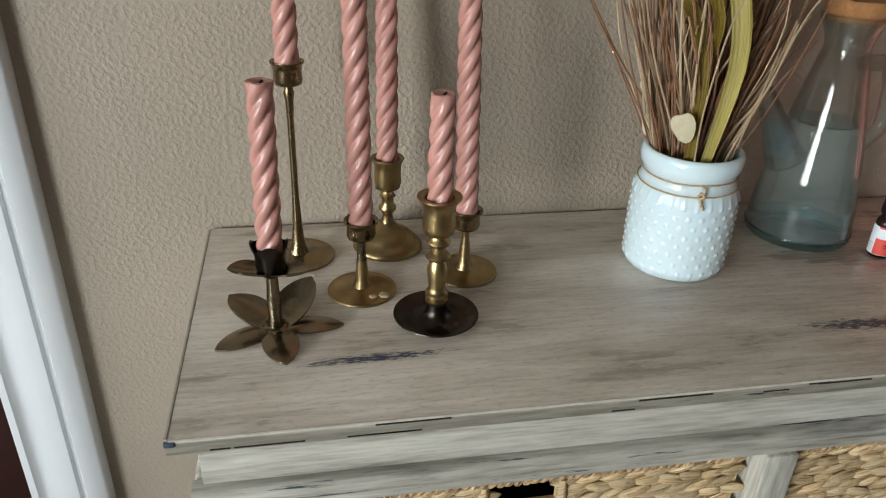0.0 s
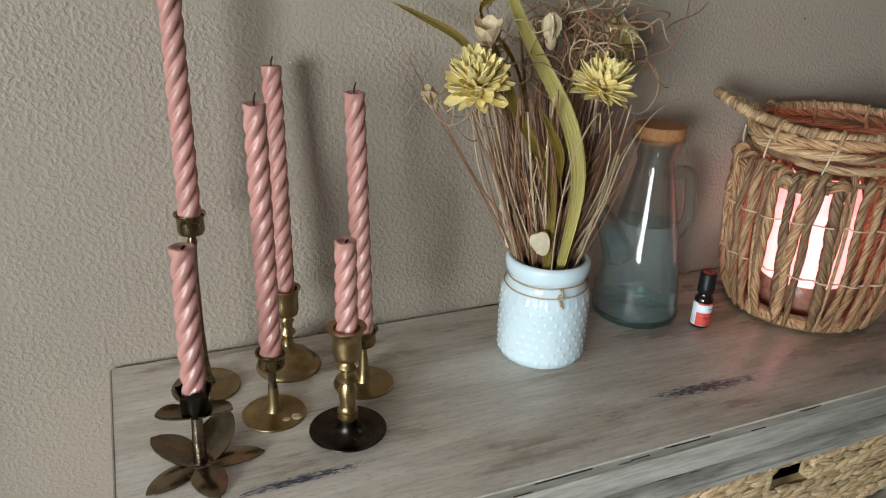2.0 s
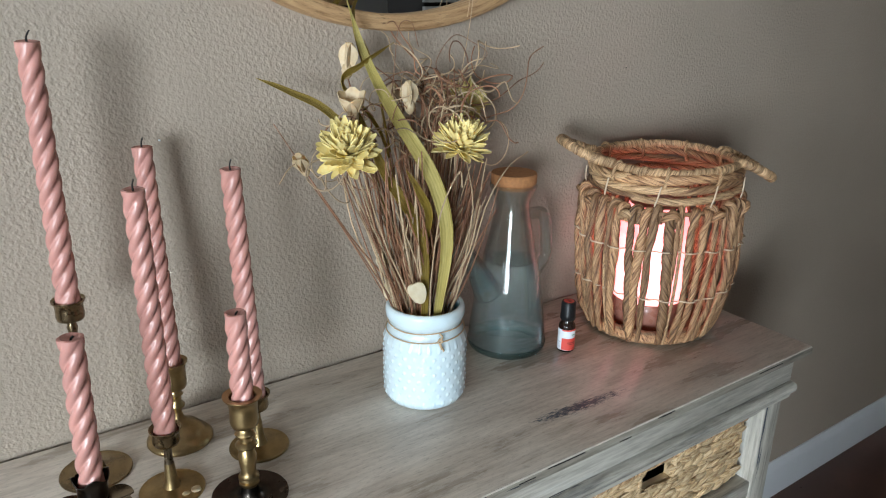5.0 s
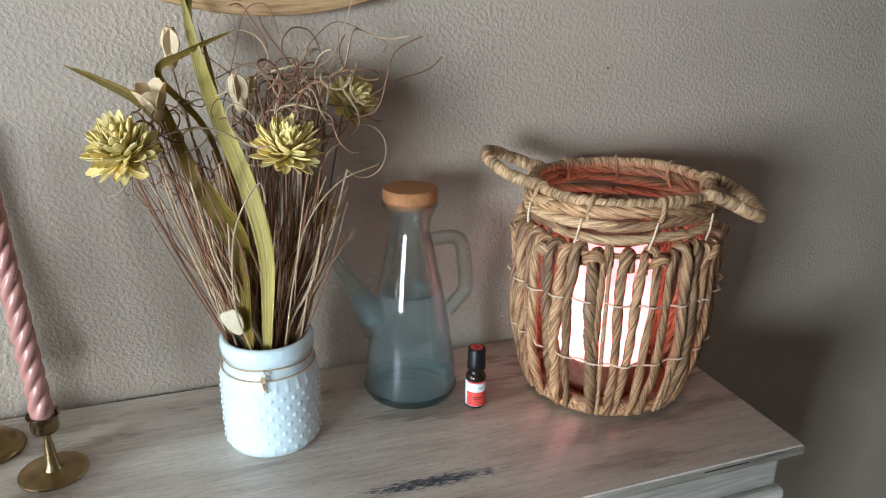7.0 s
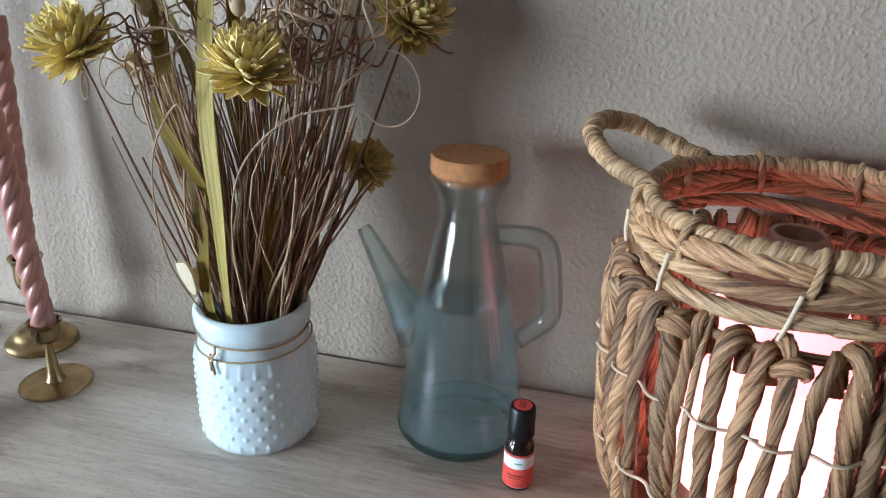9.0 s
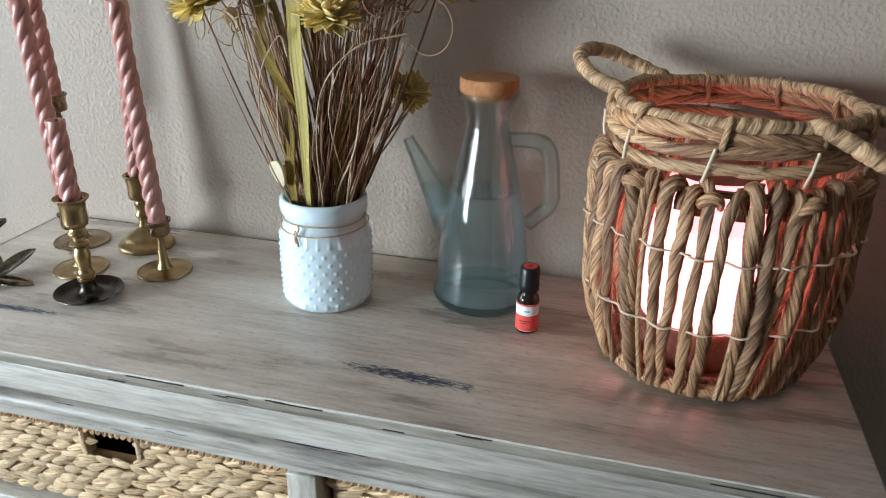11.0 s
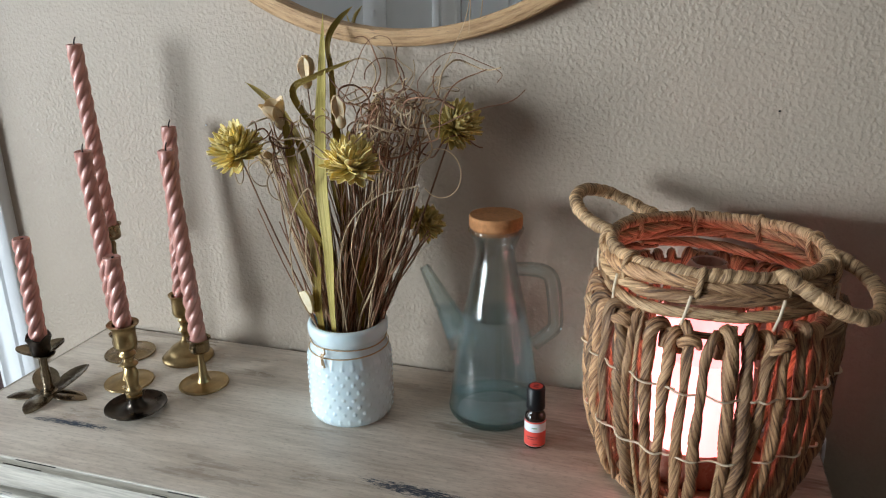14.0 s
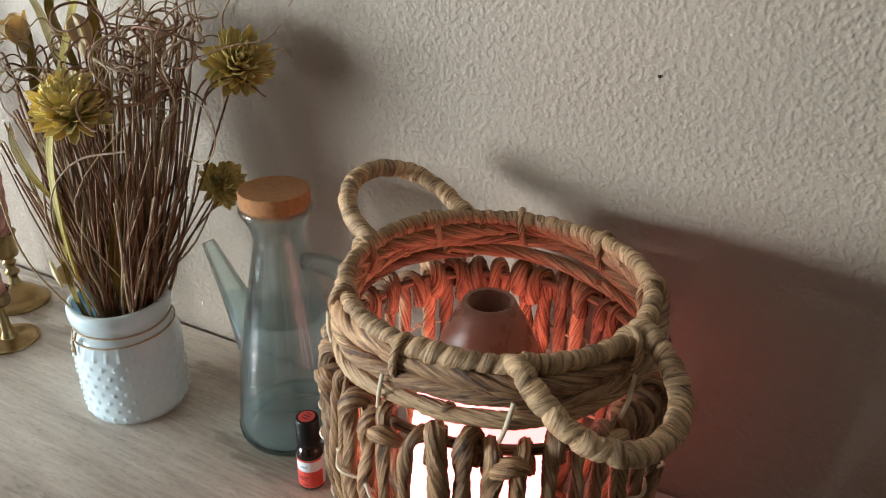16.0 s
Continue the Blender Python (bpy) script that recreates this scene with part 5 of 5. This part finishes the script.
for k in range(NU):
    a = 2 * math.pi * k / NU + rb.uniform(-0.025, 0.025)
    top = 0.223 + rb.uniform(-0.005, 0.004)
    lean = rb.uniform(-0.09, 0.09)

    def at(ang, z, dr=0.0):
        r = barrel(z) + dr
        return (r * math.cos(ang), r * math.sin(ang), z)
    pts = [at(a + lean, 0.007, -0.002)]
    for f in (0.12, 0.3, 0.5, 0.7, 0.88):
        pts.append(at(a + lean * (1 - f) + rb.uniform(-0.012, 0.012), 0.005 + f * (top - 0.005), rb.uniform(-0.0025, 0.0025)))
    hook = rb.choice((-1, 1, 1, 1)) * rb.uniform(0.3, 1.3)
    pts += [at(a, top - 0.006, 0.003), at(a + hook * 0.020, top + 0.004, 0.003), at(a + hook * 0.050, top + 0.005, -0.005), at(a + hook * 0.065, top - 0.004, -0.011), at(a + hook * 0.070, top - 0.020, -0.011)]
    r0 = rb.uniform(0.0052, 0.0072)
    ph = rb.uniform(0, 6)
    part("strand", sweep(smooth_line(pts, 96), lambda f: r0 * (1 + 0.15 * math.sin(7 * f + ph) + 0.08 * math.sin(23 * f + 2 * ph)) * (0.8 + 0.2 * min(1, f * 8)), 26, 2, 0.36, rb.choice((-1, 1, 1)) * rb.uniform(42, 88), jitter=0.03, grooves=0.09, flat=rb.uniform(0.7, 1.0)), M_WICKER, wk)
# the cane that the strands fold over, and leaf knots that bind some of them
part("top_cane", sweep(ring_pts(0.1135, 0.2205, 72, 0.001), 0.0036, 8, closed=True), M_WICKER, wk)
for k in range(11):
    a = 2 * math.pi * k / 11 + rb.uniform(-0.06, 0.06)
    w = rb.uniform(0.06, 0.10)
    zt = 0.218 + rb.uniform(-0.004, 0.006)
    pts = [((barrel(0.22) + o) * math.cos(a + d * w), (barrel(0.22) + o) * math.sin(a + d * w), zt + dz) for d, o, dz in ((-1, -0.004, -0.010), (-0.7, 0.006, -0.002), (0, 0.0085, 0.003), (0.7, 0.006, 0.001), (1, -0.004, -0.009))]
    part("leaf_knot", sweep(smooth_line(pts, 30), lambda f: 0.0060 * (0.55 + 0.5 * math.sin(math.pi * f)), 22, 2, 0.28, rb.uniform(40, 90), jitter=0.03, grooves=0.1), M_WICKER if rb.random() < 0.7 else M_WICKER_L, wk)
# a few thin single canes between the strands
for k in range(7):
    a = 2 * math.pi * (k + 0.5) / 7 + rb.uniform(-0.1, 0.1)
    pts = [((barrel(z) - 0.001) * math.cos(a), (barrel(z) - 0.001) * math.sin(a), z) for z in (0.006, 0.05, 0.1, 0.15, 0.2, 0.235)]
    part("cane", sweep(smooth_line(pts, 40), 0.0026, 8, 2, 0.2, 200), M_WICKER_L, wk)
# raffia lines
for z in (0.090, 0.165):
    for k in range(10):
        a0, a1 = 2 * math.pi * k / 10 + rb.uniform(-0.05, 0.05), 2 * math.pi * (k + 1) / 10 + rb.uniform(-0.02, 0.08)
        n = 16
        pts = []
        for i in range(n + 1):
            a = a0 + (a1 - a0) * i / n
            r = barrel(z) + (0.0038 + 0.0036 * math.sin(a * 21.5 + z * 30)) * (1 if 0 < i < n else 0.2)
            pts.append((r * math.cos(a), r * math.sin(a), z + 0.0025 * math.sin(a * 3 + z * 50) + rb.uniform(-0.0006, 0.0006)))
        part("raffia_tie", sweep(smooth_line(pts, 48), 0.0014, 6, flat=0.7), M_RAFFIA, wk)
# collar: three flat twisted rolls, then the wrapped rim
for z, r, rad, tw in ((0.2425, 0.1125, 0.0060, 50), (0.2555, 0.1120, 0.0068, -45), (0.2675, 0.1100, 0.0080, 55)):
    for k in range(5):
        a0 = 2 * math.pi * k / 5 + z * 40
        a1 = a0 + 2 * math.pi / 5 + 0.22
        pts = [((r + 0.002 * math.sin(5 * a) - (0.005 if i in (0, 40) else 0)) * math.cos(a), (r + 0.002 * math.sin(5 * a) - (0.005 if i in (0, 40) else 0)) * math.sin(a), z + 0.0035 * math.sin(2 * a + z * 90) + 0.004 * (i / 40 - 0.5)) for i, a in enumerate([a0 + (a1 - a0) * i / 40 for i in range(41)])]
        part("collar_roll", sweep(smooth_line(pts, 90), lambda f: rad * (0.5 + 0.5 * math.sin(math.pi * min(1, f * 1.0 + 0.0)) ** 0.4 if 0 < f < 1 else 0.3), 24, 3, 0.26, tw, jitter=0.02, grooves=0.07), M_WICKER if rb.random() < 0.5 else M_WICKER_L, wk)
RIM = 0.279
part("rim_core", sweep(ring_pts(0.1065, RIM, 96, 0.0012), 0.0052, 8, closed=True), M_WICKER, wk)


def wrap_turn(r):
    """One turn of a wrapping leaf round a rope along x."""
    bm = bmesh.new()
    uvl = bm.loops.layers.uv.verify()
    n, seg = 5, 16
    rings = []
    for i in range(n):
        u = -1 + 2 * i / (n - 1)
        rr = r * (0.70 + 0.34 * (1 - u * u) ** 0.7)
        rings.append([bm.verts.new((u * r * 1.02 + 0.35 * r * math.sin(2 * math.pi * k / seg), rr * math.cos(2 * math.pi * k / seg), rr * math.sin(2 * math.pi * k / seg))) for k in range(seg)])
    for i in range(n - 1):
        for k in range(seg):
            j = (k + 1) % seg
            f = bm.faces.new((rings[i][k], rings[i][j], rings[i + 1][j], rings[i + 1][k]))
            for loop, (s, d) in zip(f.loops, ((k, i), (k + 1, i), (k + 1, i + 1), (k, i + 1))):
                loop[uvl].uv = (s / seg * 0.7, d / n * 0.6)
    return bm


TURN = mesh_of("rim_wrap", wrap_turn(0.0066), M_WICKER_L)
NT = 62
for k in range(NT):
    a = 2 * math.pi * k / NT
    p = part("rim_wrap", TURN, None, wk)
    p.location = (0.1065 * math.cos(a), 0.1065 * math.sin(a), RIM + 0.0012 * math.sin(3 * a))
    p.rotation_euler = (rb.uniform(-0.6, 0.6), rb.uniform(-0.12, 0.12), a + math.pi / 2 + rb.uniform(-0.12, 0.12))
    s = rb.uniform(0.88, 1.14)
    p.scale = (s * rb.uniform(0.85, 1.2), s, s)
# bindings that hold the rim to the collar, and pale stitches below
for k in range(9):
    a = 2 * math.pi * k / 9 - 1.72
    pts = [((0.1085 + 0.0088 * math.cos(t)) * math.cos(a + 0.02 * math.sin(t)), (0.1085 + 0.0088 * math.cos(t)) * math.sin(a + 0.02 * math.sin(t)), 0.271 + 0.015 * math.sin(t)) for t in [2 * math.pi * i / 16 for i in range(16)]]
    part("binding", sweep(pts, 0.0029, 8, 2, 0.2, 180, closed=True), M_WICKER_L, wk)
for k in range(9):
    a = 2 * math.pi * k / 9 - 1.80
    part("stitch", sweep([(0.1185 * math.cos(a - 0.03), 0.1185 * math.sin(a - 0.03), 0.231), (0.1205 * math.cos(a), 0.1205 * math.sin(a), 0.245), (0.1200 * math.cos(a + 0.03), 0.1200 * math.sin(a + 0.03), 0.262)], 0.0015, 8, flat=0.7), M_RAFFIA, wk)


def handle(angle, lift, reach):
    """A rope loop bound with leaf, standing out from the rim."""
    ca, sa = math.cos(angle), math.sin(angle)
    half = 0.046
    pts = []
    for i in range(40):
        t = math.pi * i / 39
        out = 0.099 + reach * math.sin(t) ** 0.75
        side = half * math.cos(t) * (1.0 + 0.12 * math.sin(t))
        z = RIM + 0.003 + lift * math.sin(t) ** 1.1
        pts.append(Vector((out * ca - side * sa, out * sa + side * ca, z)))
    hd = part("handle", sweep(pts, 0.0058, 10, jitter=0.02), M_WICKER, wk, "wrapped rope handle")
    d = 0.0
    nxt = 0.004
    for i in range(1, len(pts)):
        seg = (pts[i] - pts[i - 1]).length
        while d + seg > nxt:
            c = pts[i - 1].lerp(pts[i], (nxt - d) / seg)
            t = (pts[i] - pts[i - 1]).normalized()
            w = part("handle_wrap", TURN, None, hd)
            w.matrix_local = Matrix.Translation(c) @ t.to_track_quat("X", "Z").to_matrix().to_4x4() @ Matrix.Rotation(rb.uniform(0, 6.28), 4, "X") @ Matrix.Rotation(rb.uniform(-0.12, 0.12), 4, "Z") @ Matrix.Diagonal((rb.uniform(1.0, 1.4), rb.uniform(1.04, 1.2), rb.uniform(1.04, 1.2), 1))
            nxt += 0.0095
        d += seg
    return hd


handle(radians(152), 0.026, 0.068)
handle(radians(-36), -0.030, 0.066)

df = thing("oil_diffuser", (0.942, -0.152, TOPZ + 0.0085), "glowing oil diffuser with a brown conical cap, inside the basket", "diffuser")
part("foot", lathe([(0, 0.0), (0.055, 0.0), (0.058, 0.004), (0.058, 0.040), (0.056, 0.044), (0, 0.044)], 48), M_COPPER, df)
part("lit_body", lathe([(0, 0.0445), (0.058, 0.0445), (0.060, 0.050), (0.060, 0.085), (0.0585, 0.130), (0.056, 0.150), (0, 0.150)], 64), M_LIT, df, "frosted glass glowing white-pink")
part("upper_body", lathe([(0, 0.1505), (0.056, 0.1505), (0.052, 0.170), (0.046, 0.190), (0.0425, 0.198), (0, 0.198)], 64), M_LITPINK, df, "frosted glass glowing soft pink")
part("cap", lathe([(0.0, 0.1985), (0.0425, 0.1985), (0.0400, 0.205), (0.0335, 0.222), (0.0265, 0.236), (0.0215, 0.2445), (0.0195, 0.2490), (0.0180, 0.2500), (0.0160, 0.2490), (0.0150, 0.244), (0.0140, 0.225), (0, 0.222)], 56), M_COPPER, df, "brown conical cap with a mist hole")

# specks on the plaster
mk = thing("wall_nick", (1.010, -0.0008, 1.197), "tiny dark nick in the wall paint", "nick")
part("nick", box(-0.0012, -0.0006, -0.001, 0.0012, 0.0008, 0.001, bevel=0.0003), M_WICK, mk)
mk2 = thing("wall_chip", (0.232, -0.0008, 1.152), "tiny pale chip in the wall paint", "nick")
part("chip", box(-0.0012, -0.0006, -0.001, 0.0012, 0.0008, 0.001, bevel=0.0003), M_WHITE, mk2)
# the diffuser's white cable at the table end
cable = part("power_cable", sweep(smooth_line([(1.02, -0.055, TOPZ + 0.003), (1.06, -0.04, TOPZ + 0.0035), (1.095, -0.05, TOPZ + 0.004), (1.1035, -0.06, TOPZ - 0.01), (1.104, -0.04, TOPZ - 0.2), (1.108, -0.02, 0.3), (1.12, -0.03, 0.004)], 60), 0.0022, 8), M_WHITE)
tagged(cable, "thin white power cable hanging over the table end", "cable")
